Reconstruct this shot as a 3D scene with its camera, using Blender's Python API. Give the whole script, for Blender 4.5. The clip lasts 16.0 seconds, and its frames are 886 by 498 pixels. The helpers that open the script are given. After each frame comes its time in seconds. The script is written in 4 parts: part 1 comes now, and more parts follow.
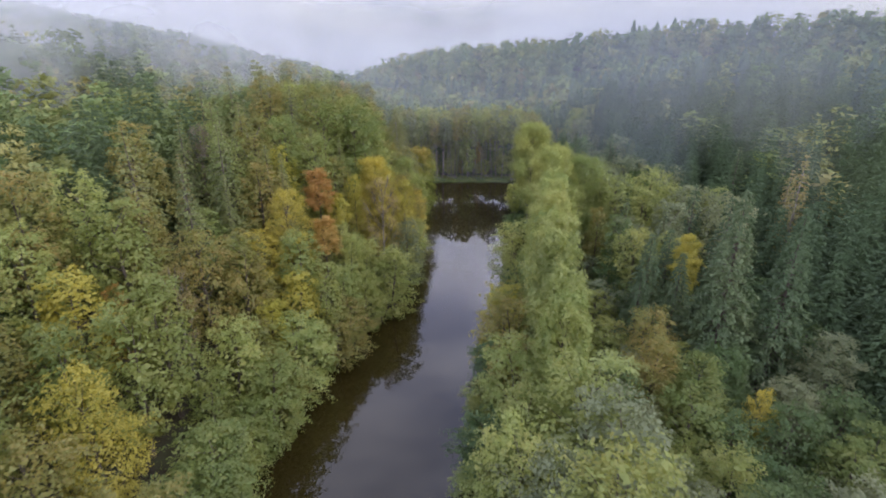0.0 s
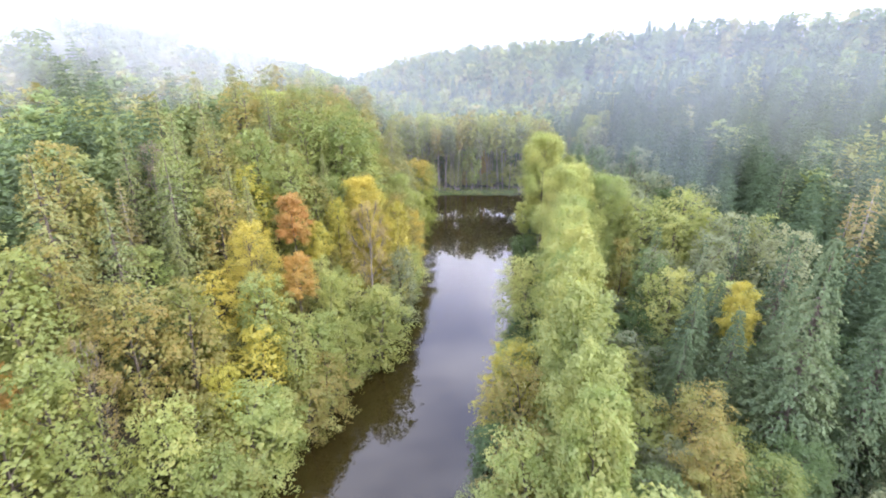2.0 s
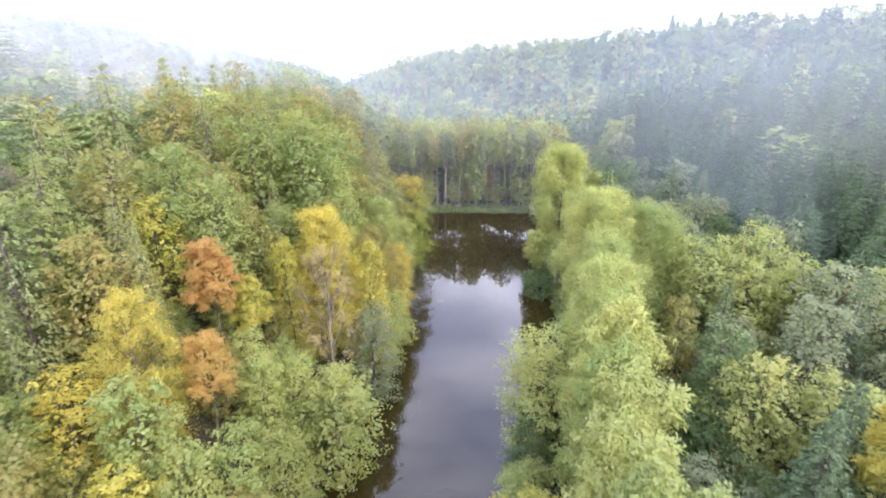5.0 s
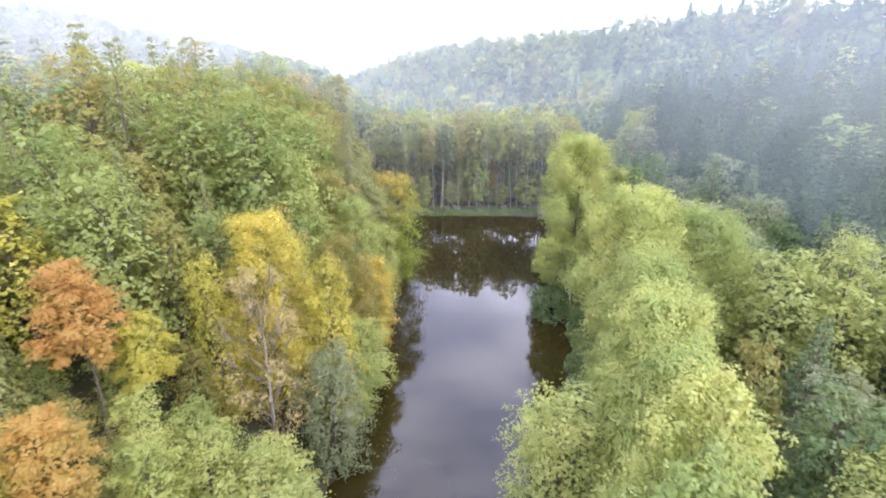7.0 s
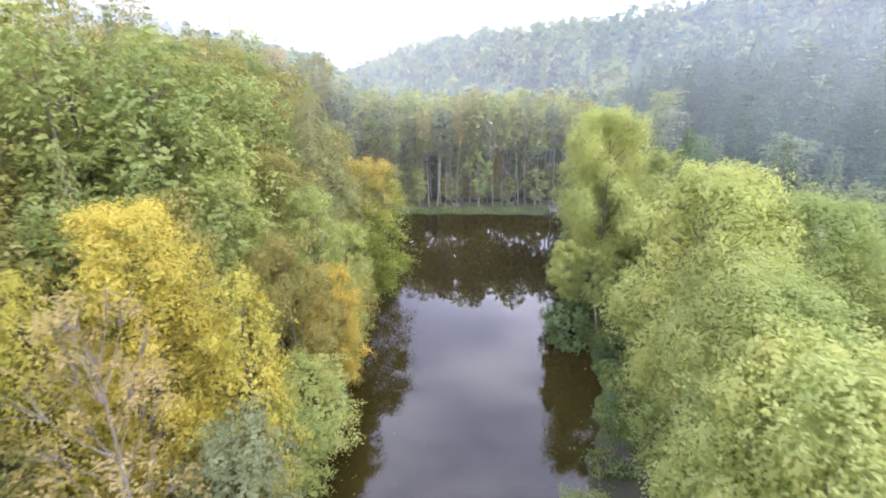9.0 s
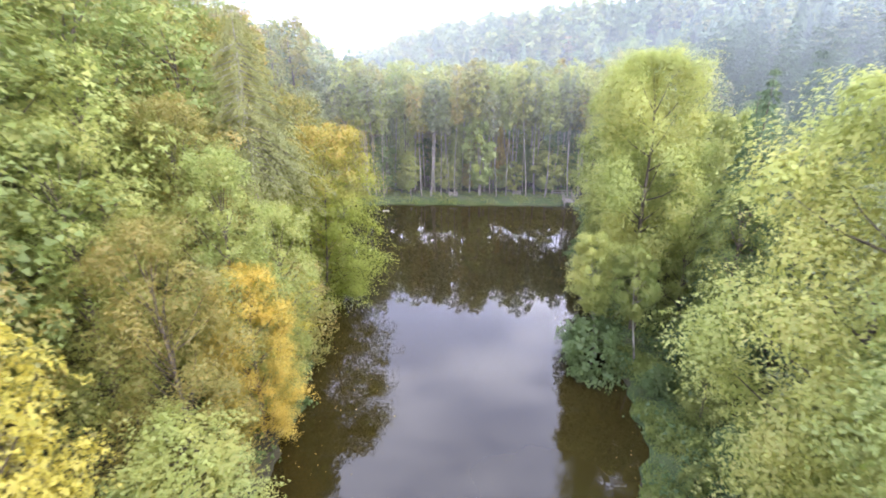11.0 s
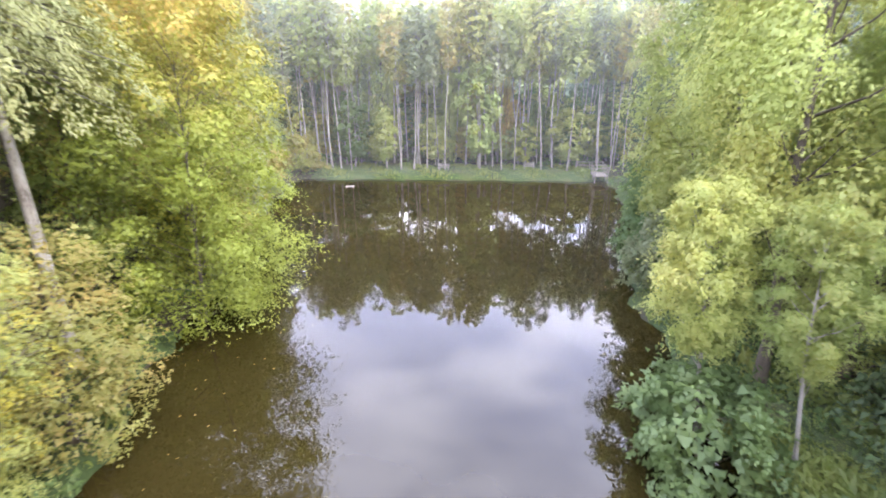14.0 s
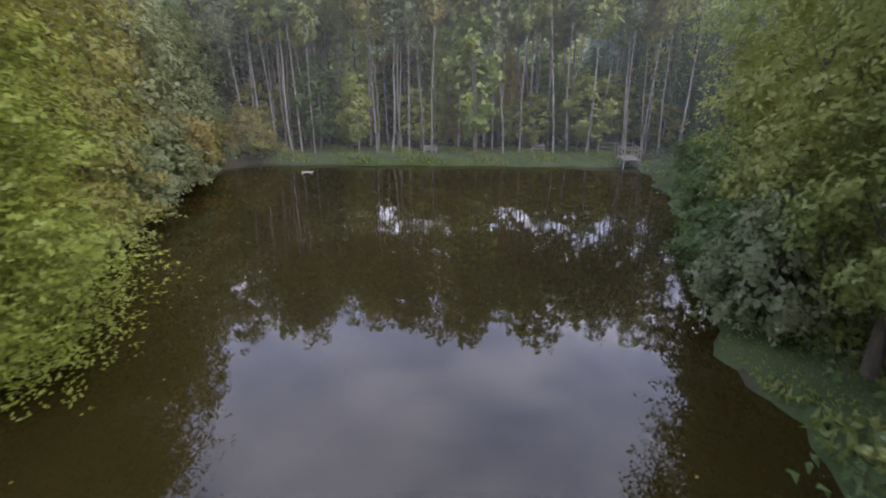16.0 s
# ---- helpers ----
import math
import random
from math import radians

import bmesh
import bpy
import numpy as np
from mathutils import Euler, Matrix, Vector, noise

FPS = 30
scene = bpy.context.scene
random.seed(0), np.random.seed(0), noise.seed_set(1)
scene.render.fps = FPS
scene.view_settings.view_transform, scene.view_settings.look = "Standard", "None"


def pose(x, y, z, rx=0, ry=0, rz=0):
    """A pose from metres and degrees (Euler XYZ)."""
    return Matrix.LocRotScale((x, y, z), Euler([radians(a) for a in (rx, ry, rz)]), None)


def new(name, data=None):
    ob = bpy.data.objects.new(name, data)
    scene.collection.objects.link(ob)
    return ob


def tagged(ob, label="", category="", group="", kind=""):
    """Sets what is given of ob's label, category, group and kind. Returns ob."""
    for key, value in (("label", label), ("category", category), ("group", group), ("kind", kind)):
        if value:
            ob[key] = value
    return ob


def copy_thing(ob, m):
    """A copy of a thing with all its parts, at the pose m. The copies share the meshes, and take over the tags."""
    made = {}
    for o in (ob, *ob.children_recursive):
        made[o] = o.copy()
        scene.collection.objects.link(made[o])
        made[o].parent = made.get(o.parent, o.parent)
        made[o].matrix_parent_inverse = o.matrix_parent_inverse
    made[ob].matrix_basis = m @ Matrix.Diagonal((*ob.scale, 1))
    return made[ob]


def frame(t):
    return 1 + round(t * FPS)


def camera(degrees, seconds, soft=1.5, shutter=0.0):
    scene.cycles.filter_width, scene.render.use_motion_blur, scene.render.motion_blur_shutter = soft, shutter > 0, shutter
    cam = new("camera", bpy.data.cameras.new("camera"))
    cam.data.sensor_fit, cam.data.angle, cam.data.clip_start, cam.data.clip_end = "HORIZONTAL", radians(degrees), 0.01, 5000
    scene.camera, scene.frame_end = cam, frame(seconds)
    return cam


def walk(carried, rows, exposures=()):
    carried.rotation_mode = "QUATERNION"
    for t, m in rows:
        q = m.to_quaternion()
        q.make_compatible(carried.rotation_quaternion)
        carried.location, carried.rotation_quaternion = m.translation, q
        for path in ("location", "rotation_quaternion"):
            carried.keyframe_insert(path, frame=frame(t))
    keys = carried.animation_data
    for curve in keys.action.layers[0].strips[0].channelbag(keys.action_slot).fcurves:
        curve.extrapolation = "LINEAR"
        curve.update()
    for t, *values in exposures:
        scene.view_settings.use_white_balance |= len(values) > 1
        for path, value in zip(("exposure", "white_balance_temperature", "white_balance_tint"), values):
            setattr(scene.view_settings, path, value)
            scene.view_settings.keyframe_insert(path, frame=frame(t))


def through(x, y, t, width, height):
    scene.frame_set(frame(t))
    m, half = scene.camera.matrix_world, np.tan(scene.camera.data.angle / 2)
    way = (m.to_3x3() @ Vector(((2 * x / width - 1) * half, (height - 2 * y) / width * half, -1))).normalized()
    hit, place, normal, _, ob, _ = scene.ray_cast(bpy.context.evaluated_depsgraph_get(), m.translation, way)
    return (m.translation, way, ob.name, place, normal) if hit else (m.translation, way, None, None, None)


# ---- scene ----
cam = camera(81.0, 16.0, soft=1.8, shutter=0.5)
METRES, EYE, TILT, LEAN, TURN = 130.0, 44.7, -21.5, 0.0, 0.0
ROWS = [
    (0.0, 0.0, 0.0, 0.0, 0.0, 0.0, -0.0),
    (0.5, 0.0026, 0.0255, 0.0101, 0.17, -0.0, -0.03),
    (1.0, 0.0051, 0.0529, 0.0208, 0.35, 0.07, -0.09),
    (1.5, 0.0076, 0.0803, 0.032, 0.51, 0.07, -0.18),
    (2.0, 0.01, 0.1079, 0.0432, 0.68, 0.1, -0.23),
    (2.5, 0.0124, 0.1357, 0.0536, 0.83, 0.14, -0.29),
    (3.0, 0.0153, 0.1636, 0.0635, 1.0, 0.16, -0.33),
    (3.5, 0.0181, 0.1923, 0.0726, 1.11, 0.18, -0.37),
    (4.0, 0.0213, 0.2218, 0.0815, 1.28, 0.22, -0.42),
    (6.5, 0.0369, 0.3784, 0.1069, 1.97, 0.41, -0.45),
    (7.0, 0.0396, 0.4114, 0.1093, 2.11, 0.42, -0.5),
    (7.5, 0.0417, 0.4449, 0.1116, 2.25, 0.44, -0.54),
    (8.0, 0.0444, 0.4784, 0.1133, 2.41, 0.43, -0.58),
    (8.5, 0.0466, 0.5124, 0.1144, 2.53, 0.43, -0.6),
    (9.0, 0.0488, 0.5466, 0.1152, 2.67, 0.48, -0.63),
    (11.5, 0.062, 0.7073, 0.1127, 3.51, 0.31, -1.02),
    (12.0, 0.0636, 0.7395, 0.111, 3.62, 0.35, -1.12),
    (12.5, 0.0656, 0.771, 0.1091, 3.76, 0.37, -1.16),
    (13.0, 0.0675, 0.8023, 0.107, 3.91, 0.41, -1.2),
    (13.5, 0.0694, 0.8332, 0.1056, 4.05, 0.39, -1.26),
    (14.0, 0.0715, 0.8636, 0.1049, 4.21, 0.43, -1.29),
    (14.5, 0.0733, 0.8936, 0.1042, 4.32, 0.43, -1.33),
    (15.0, 0.0752, 0.9232, 0.1032, 4.46, 0.45, -1.37),
    (15.5, 0.0775, 0.9519, 0.1044, 4.64, 0.43, -1.44),
    (16.0, 0.0797, 0.979, 0.109, 4.86, 0.48, -1.52),
]
EXPOSURES = [(0.0, 0.6), (0.5, 1.65), (1.0, 1.9), (9.0, 1.9), (11.5, 2.32), (12.5, 2.5), (15.0, 2.84), (15.5, 2.4), (16.0, 1.2)]
walk(cam, [(t, pose(0, 0, EYE, TILT, LEAN, TURN) @ pose(METRES * x, METRES * y, METRES * z, 90 + pitch, roll, yaw)) for t, x, y, z, yaw, pitch, roll in ROWS], EXPOSURES)

# ---- world and sun: a bright overcast autumn morning ----
SUN_UP, SUN_ROUND = 46.0, 122.0
world = bpy.data.worlds.new("overcast_sky")
scene.world = world
world.use_nodes = True
wt = world.node_tree
wt.nodes.clear()
w_out = wt.nodes.new("ShaderNodeOutputWorld")
w_bg = wt.nodes.new("ShaderNodeBackground")
w_sky = wt.nodes.new("ShaderNodeTexSky")
w_sky.sky_type, w_sky.sun_disc = "NISHITA", False
w_sky.sun_elevation, w_sky.sun_rotation = radians(SUN_UP), radians(SUN_ROUND)
w_sky.air_density, w_sky.dust_density = 1.0, 3.0
w_co = wt.nodes.new("ShaderNodeTexCoord")
w_map = wt.nodes.new("ShaderNodeMapping")
w_map.inputs["Scale"].default_value = (1.0, 1.0, 2.6)
w_no = wt.nodes.new("ShaderNodeTexNoise")
w_no.inputs["Scale"].default_value, w_no.inputs["Detail"].default_value, w_no.inputs["Roughness"].default_value = 3.6, 7.0, 0.52
w_ramp = wt.nodes.new("ShaderNodeValToRGB")
w_ramp.color_ramp.elements[0].position, w_ramp.color_ramp.elements[0].color = 0.40, (5.9, 6.4, 8.5, 1)
w_ramp.color_ramp.elements[1].position, w_ramp.color_ramp.elements[1].color = 0.60, (10.6, 10.8, 12.0, 1)
w_mix = wt.nodes.new("ShaderNodeMixRGB")
w_mix.inputs["Fac"].default_value = 0.92
w_sep = wt.nodes.new("ShaderNodeSeparateXYZ")
w_rise = wt.nodes.new("ShaderNodeValToRGB")
w_rise.color_ramp.elements[0].position, w_rise.color_ramp.elements[0].color = 0.0, (0.155, 0.146, 0.122, 1)
w_rise.color_ramp.elements[1].position, w_rise.color_ramp.elements[1].color = 0.80, (0.62, 0.64, 0.80, 1)
w_high = w_rise.color_ramp.elements.new(0.42)
w_high.color = (1.11, 1.09, 1.26, 1)
w_low = w_rise.color_ramp.elements.new(0.24)
w_low.color = (1.12, 1.10, 1.08, 1)
w_tint = wt.nodes.new("ShaderNodeMixRGB")
w_tint.blend_type = "MULTIPLY"
w_tint.inputs["Fac"].default_value = 1.0
wt.links.new(w_co.outputs["Generated"], w_sep.inputs[0])
wt.links.new(w_sep.outputs["Z"], w_rise.inputs["Fac"])
wt.links.new(w_mix.outputs["Color"], w_tint.inputs["Color1"])
wt.links.new(w_rise.outputs["Color"], w_tint.inputs["Color2"])
w_bg.inputs["Strength"].default_value = 0.15
wt.links.new(w_co.outputs["Generated"], w_map.inputs["Vector"])
wt.links.new(w_map.outputs["Vector"], w_no.inputs["Vector"])
wt.links.new(w_no.outputs["Fac"], w_ramp.inputs["Fac"])
wt.links.new(w_sky.outputs["Color"], w_mix.inputs["Color1"])
wt.links.new(w_ramp.outputs["Color"], w_mix.inputs["Color2"])
wt.links.new(w_tint.outputs["Color"], w_bg.inputs["Color"])
wt.links.new(w_bg.outputs["Background"], w_out.inputs["Surface"])

sun = new("sun", bpy.data.lights.new("sun", "SUN"))
sun.data.energy, sun.data.angle, sun.data.color = 0.95, radians(45), (1.0, 0.95, 0.86)
sun.matrix_basis = pose(0, 0, 120, 90 - SUN_UP, 0, 180 - SUN_ROUND)


# ---- materials ----
def material(name, roughness=0.8):
    m = bpy.data.materials.new(name)
    m.use_nodes = True
    nt = m.node_tree
    bsdf = nt.nodes["Principled BSDF"]
    bsdf.inputs["Roughness"].default_value = roughness
    return m, nt, bsdf


def node(nt, kind, **values):
    n = nt.nodes.new(kind)
    for key, value in values.items():
        n.inputs[key.replace("_", " ")].default_value = value
    return n


def ramp(nt, source, stops):
    r = nt.nodes.new("ShaderNodeValToRGB")
    while len(r.color_ramp.elements) < len(stops):
        r.color_ramp.elements.new(0.5)
    for e, (p, c) in zip(r.color_ramp.elements, stops):
        e.position, e.color = p, (*c, 1)
    nt.links.new(source, r.inputs["Fac"])
    return r.outputs["Color"]


def blend(nt, fac, a, b, mode="MIX"):
    n = nt.nodes.new("ShaderNodeMixRGB")
    n.blend_type = mode
    for key, v in (("Fac", fac), ("Color1", a), ("Color2", b)):
        if hasattr(v, "is_linked"):
            nt.links.new(v, n.inputs[key])
        elif isinstance(v, (int, float)):
            n.inputs[key].default_value = v
        else:
            n.inputs[key].default_value = (*v, 1)
    return n.outputs["Color"]


def maths(nt, op, a, b):
    n = nt.nodes.new("ShaderNodeMath")
    n.operation = op
    for k, v in enumerate((a, b)):
        if hasattr(v, "is_linked"):
            nt.links.new(v, n.inputs[k])
        else:
            n.inputs[k].default_value = v
    return n.outputs[0]


def grained(name, stops, scale, roughness=0.85, bump=0.4, fine=9.0, distance=0.03, stretch=(1, 1, 1)):
    """A rough surface with a coarse and a fine grain."""
    m, nt, bsdf = material(name, roughness)
    co = nt.nodes.new("ShaderNodeTexCoord")
    mp = node(nt, "ShaderNodeMapping", Scale=stretch)
    nt.links.new(co.outputs["Object"], mp.inputs["Vector"])
    big = node(nt, "ShaderNodeTexNoise", Scale=scale, Detail=6.0, Roughness=0.6)
    small = node(nt, "ShaderNodeTexNoise", Scale=scale * fine, Detail=5.0, Roughness=0.7)
    for n in (big, small):
        nt.links.new(mp.outputs["Vector"], n.inputs["Vector"])
    both = maths(nt, "ADD", maths(nt, "MULTIPLY", big.outputs["Fac"], 0.6), maths(nt, "MULTIPLY", small.outputs["Fac"], 0.4))
    nt.links.new(ramp(nt, both, stops), bsdf.inputs["Base Color"])
    b = node(nt, "ShaderNodeBump", Strength=bump, Distance=distance)
    nt.links.new(small.outputs["Fac"], b.inputs["Height"])
    nt.links.new(b.outputs["Normal"], bsdf.inputs["Normal"])
    return m


def foliage(name, dark, light, accent, share=0.45, through=0.48, patch=0.22, attribute=False, turning=None):
    """Leaves: each one its own shade, with patches of a second colour through the crown."""
    m = bpy.data.materials.new(name)
    m.use_nodes = True
    nt = m.node_tree
    nt.nodes.clear()
    out = nt.nodes.new("ShaderNodeOutputMaterial")
    geo = nt.nodes.new("ShaderNodeNewGeometry")
    info = nt.nodes.new("ShaderNodeObjectInfo")
    co = nt.nodes.new("ShaderNodeTexCoord")
    shift = nt.nodes.new("ShaderNodeVectorMath")
    shift.operation = "ADD"
    nt.links.new(co.outputs["Object"], shift.inputs[0])
    off = nt.nodes.new("ShaderNodeCombineXYZ")
    for k in range(3):
        nt.links.new(maths(nt, "MULTIPLY", info.outputs["Random"], 37.0 + 11 * k), off.inputs[k])
    nt.links.new(off.outputs[0], shift.inputs[1])
    patches = node(nt, "ShaderNodeTexNoise", Scale=patch, Detail=3.0, Roughness=0.6)
    nt.links.new(shift.outputs[0], patches.inputs["Vector"])
    dark = tuple(0.48 * a + 0.52 * b for a, b in zip(dark, light))
    leaf = blend(nt, geo.outputs["Random Per Island"], dark, light)
    wide = ramp(nt, patches.outputs["Fac"], [(max(0.0, 0.62 - share * 0.5), (0, 0, 0)), (max(0.05, 0.78 - share * 0.5), (1, 1, 1))])
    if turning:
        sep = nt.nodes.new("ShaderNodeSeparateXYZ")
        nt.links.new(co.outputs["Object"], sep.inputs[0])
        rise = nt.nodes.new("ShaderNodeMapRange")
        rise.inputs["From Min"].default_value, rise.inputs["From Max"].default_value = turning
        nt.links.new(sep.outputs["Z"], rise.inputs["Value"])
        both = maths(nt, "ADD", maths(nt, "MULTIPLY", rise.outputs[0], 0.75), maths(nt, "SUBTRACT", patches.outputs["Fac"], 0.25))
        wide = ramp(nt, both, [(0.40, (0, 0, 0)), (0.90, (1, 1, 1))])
    own = blend(nt, maths(nt, "MULTIPLY", geo.outputs["Random Per Island"], 0.9), accent, light)
    col = blend(nt, wide, leaf, own)
    if attribute:
        a = nt.nodes.new("ShaderNodeAttribute")
        a.attribute_name = "tint"
        col = blend(nt, 1.0, col, a.outputs["Color"], "MULTIPLY")
    hue = node(nt, "ShaderNodeHueSaturation", Saturation=0.93)
    nt.links.new(col, hue.inputs["Color"])
    nt.links.new(maths(nt, "ADD", maths(nt, "MULTIPLY", info.outputs["Random"], 0.026), 0.477), hue.inputs["Hue"])
    nt.links.new(maths(nt, "ADD", maths(nt, "MULTIPLY", info.outputs["Random"], -0.35), 1.34), hue.inputs["Value"])
    dif = nt.nodes.new("ShaderNodeBsdfDiffuse")
    tra = nt.nodes.new("ShaderNodeBsdfTranslucent")
    glo = node(nt, "ShaderNodeBsdfGlossy", Roughness=0.55)
    glo.inputs["Color"].default_value = (0.9, 0.95, 1.0, 1)
    for n in (dif, tra):
        nt.links.new(hue.outputs["Color"], n.inputs["Color"])
    mix = node(nt, "ShaderNodeMixShader", Fac=through)
    nt.links.new(dif.outputs[0], mix.inputs[1])
    nt.links.new(tra.outputs[0], mix.inputs[2])
    top = node(nt, "ShaderNodeMixShader", Fac=0.022)
    nt.links.new(mix.outputs[0], top.inputs[1])
    nt.links.new(glo.outputs[0], top.inputs[2])
    nt.links.new(top.outputs[0], out.inputs["Surface"])
    return m


LEAVES = {
    "green": foliage("leaves_green", (0.112, 0.160, 0.030), (0.195, 0.248, 0.050), (0.240, 0.250, 0.046), 0.35),
    "dark": foliage("leaves_dark_green", (0.062, 0.112, 0.027), (0.106, 0.170, 0.045), (0.120, 0.170, 0.044), 0.35),
    "olive": foliage("leaves_olive", (0.130, 0.155, 0.028), (0.215, 0.230, 0.045), (0.300, 0.240, 0.042), 0.45),
    "lime": foliage("leaves_lime", (0.172, 0.242, 0.046), (0.278, 0.338, 0.080), (0.318, 0.325, 0.068), 0.4),
    "pale": foliage("leaves_pale_green", (0.165, 0.220, 0.045), (0.270, 0.315, 0.078), (0.300, 0.310, 0.062), 0.35),
    "yellow": foliage("leaves_yellow", (0.250, 0.265, 0.024), (0.430, 0.400, 0.034), (0.210, 0.240, 0.030), 0.22),
    "gold": foliage("leaves_gold", (0.370, 0.310, 0.024), (0.500, 0.425, 0.036), (0.250, 0.255, 0.030), 0.30),
    "orange": foliage("leaves_orange", (0.330, 0.205, 0.028), (0.450, 0.300, 0.042), (0.260, 0.225, 0.034), 0.40),
    "rust": foliage("leaves_rust", (0.370, 0.178, 0.030), (0.470, 0.248, 0.040), (0.400, 0.270, 0.038), 0.35),
    "tan": foliage("leaves_tan", (0.250, 0.190, 0.060), (0.360, 0.280, 0.085), (0.300, 0.260, 0.055), 0.40),
    "grey": foliage("leaves_grey_green", (0.135, 0.165, 0.070), (0.205, 0.240, 0.110), (0.190, 0.205, 0.080), 0.35),
    "purple": foliage("leaves_brown", (0.150, 0.110, 0.075), (0.210, 0.165, 0.110), (0.170, 0.160, 0.070), 0.40),
    "spruce": foliage("needles_spruce", (0.048, 0.088, 0.036), (0.100, 0.152, 0.060), (0.118, 0.155, 0.054), 0.35, 0.25),
    "larch": foliage("needles_larch", (0.150, 0.160, 0.045), (0.250, 0.245, 0.080), (0.280, 0.230, 0.060), 0.45, 0.25),
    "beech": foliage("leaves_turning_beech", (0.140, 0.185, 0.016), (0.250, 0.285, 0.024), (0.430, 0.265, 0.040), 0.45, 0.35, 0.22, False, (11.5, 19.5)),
    "fir": foliage("needles_fir", (0.105, 0.138, 0.040), (0.185, 0.215, 0.062), (0.215, 0.220, 0.058), 0.4, 0.25),
    "misty": foliage("needles_pale_spruce", (0.130, 0.155, 0.048), (0.220, 0.235, 0.080), (0.250, 0.245, 0.070), 0.4, 0.3),
    "far": foliage("leaves_far_woods", (0.72, 0.76, 0.72), (1.0, 1.0, 1.0), (0.95, 0.92, 0.85), 0.35, 0.3, 0.1, True),
}
BARK = grained("bark_brown", [(0.3, (0.045, 0.035, 0.026)), (0.6, (0.15, 0.12, 0.09)), (0.8, (0.22, 0.19, 0.14))], 2.5, bump=0.8, stretch=(1, 1, 0.3))
PALE_BARK = grained("bark_pale_grey", [(0.35, (0.085, 0.07, 0.055)), (0.48, (0.28, 0.25, 0.21)), (0.7, (0.43, 0.40, 0.35))], 1.6, bump=0.5, stretch=(1, 1, 0.5))
TWIG_BARK = grained("bark_grey_brown", [(0.35, (0.10, 0.08, 0.06)), (0.5, (0.20, 0.17, 0.135)), (0.7, (0.29, 0.255, 0.21))], 2.0, bump=0.5, stretch=(1, 1, 0.5))
LITTER = grained("leaf_litter_soil", [(0.3, (0.020, 0.016, 0.010)), (0.48, (0.045, 0.036, 0.018)), (0.6, (0.050, 0.056, 0.020)), (0.75, (0.10, 0.068, 0.028))], 0.35, bump=0.9, fine=14, distance=0.15)
GRASS = grained("bank_grass", [(0.3, (0.022, 0.042, 0.008)), (0.5, (0.042, 0.068, 0.014)), (0.65, (0.085, 0.085, 0.028)), (0.8, (0.13, 0.095, 0.045))], 0.5, bump=0.8, fine=16, distance=0.1)
GRAVEL = grained("track_gravel", [(0.3, (0.15, 0.14, 0.14)), (0.6, (0.26, 0.25, 0.25)), (0.8, (0.33, 0.32, 0.31))], 0.9, bump=0.5, fine=18)
TIMBER = grained("weathered_timber", [(0.3, (0.14, 0.12, 0.10)), (0.55, (0.27, 0.24, 0.20)), (0.8, (0.40, 0.37, 0.31))], 3.0, bump=0.4, stretch=(1, 6, 6))


def water_material():
    m, nt, bsdf = material("pond_water", 0.015)
    co = nt.nodes.new("ShaderNodeTexCoord")
    n1 = node(nt, "ShaderNodeTexNoise", Scale=0.05, Detail=3.0)
    nt.links.new(co.outputs["Object"], n1.inputs["Vector"])
    nt.links.new(ramp(nt, n1.outputs["Fac"], [(0.3, (0.018, 0.0134, 0.0036)), (0.7, (0.028, 0.0210, 0.0056))]), bsdf.inputs["Base Color"])
    bsdf.inputs["IOR"].default_value = 1.46
    mp = node(nt, "ShaderNodeMapping", Scale=(1.0, 0.45, 1.0))
    nt.links.new(co.outputs["Object"], mp.inputs["Vector"])
    n2 = node(nt, "ShaderNodeTexNoise", Scale=1.3, Detail=3.0, Roughness=0.55)
    nt.links.new(mp.outputs["Vector"], n2.inputs["Vector"])
    b = node(nt, "ShaderNodeBump", Strength=0.06, Distance=0.05)
    nt.links.new(n2.outputs["Fac"], b.inputs["Height"])
    nt.links.new(b.outputs["Normal"], bsdf.inputs["Normal"])
    return m


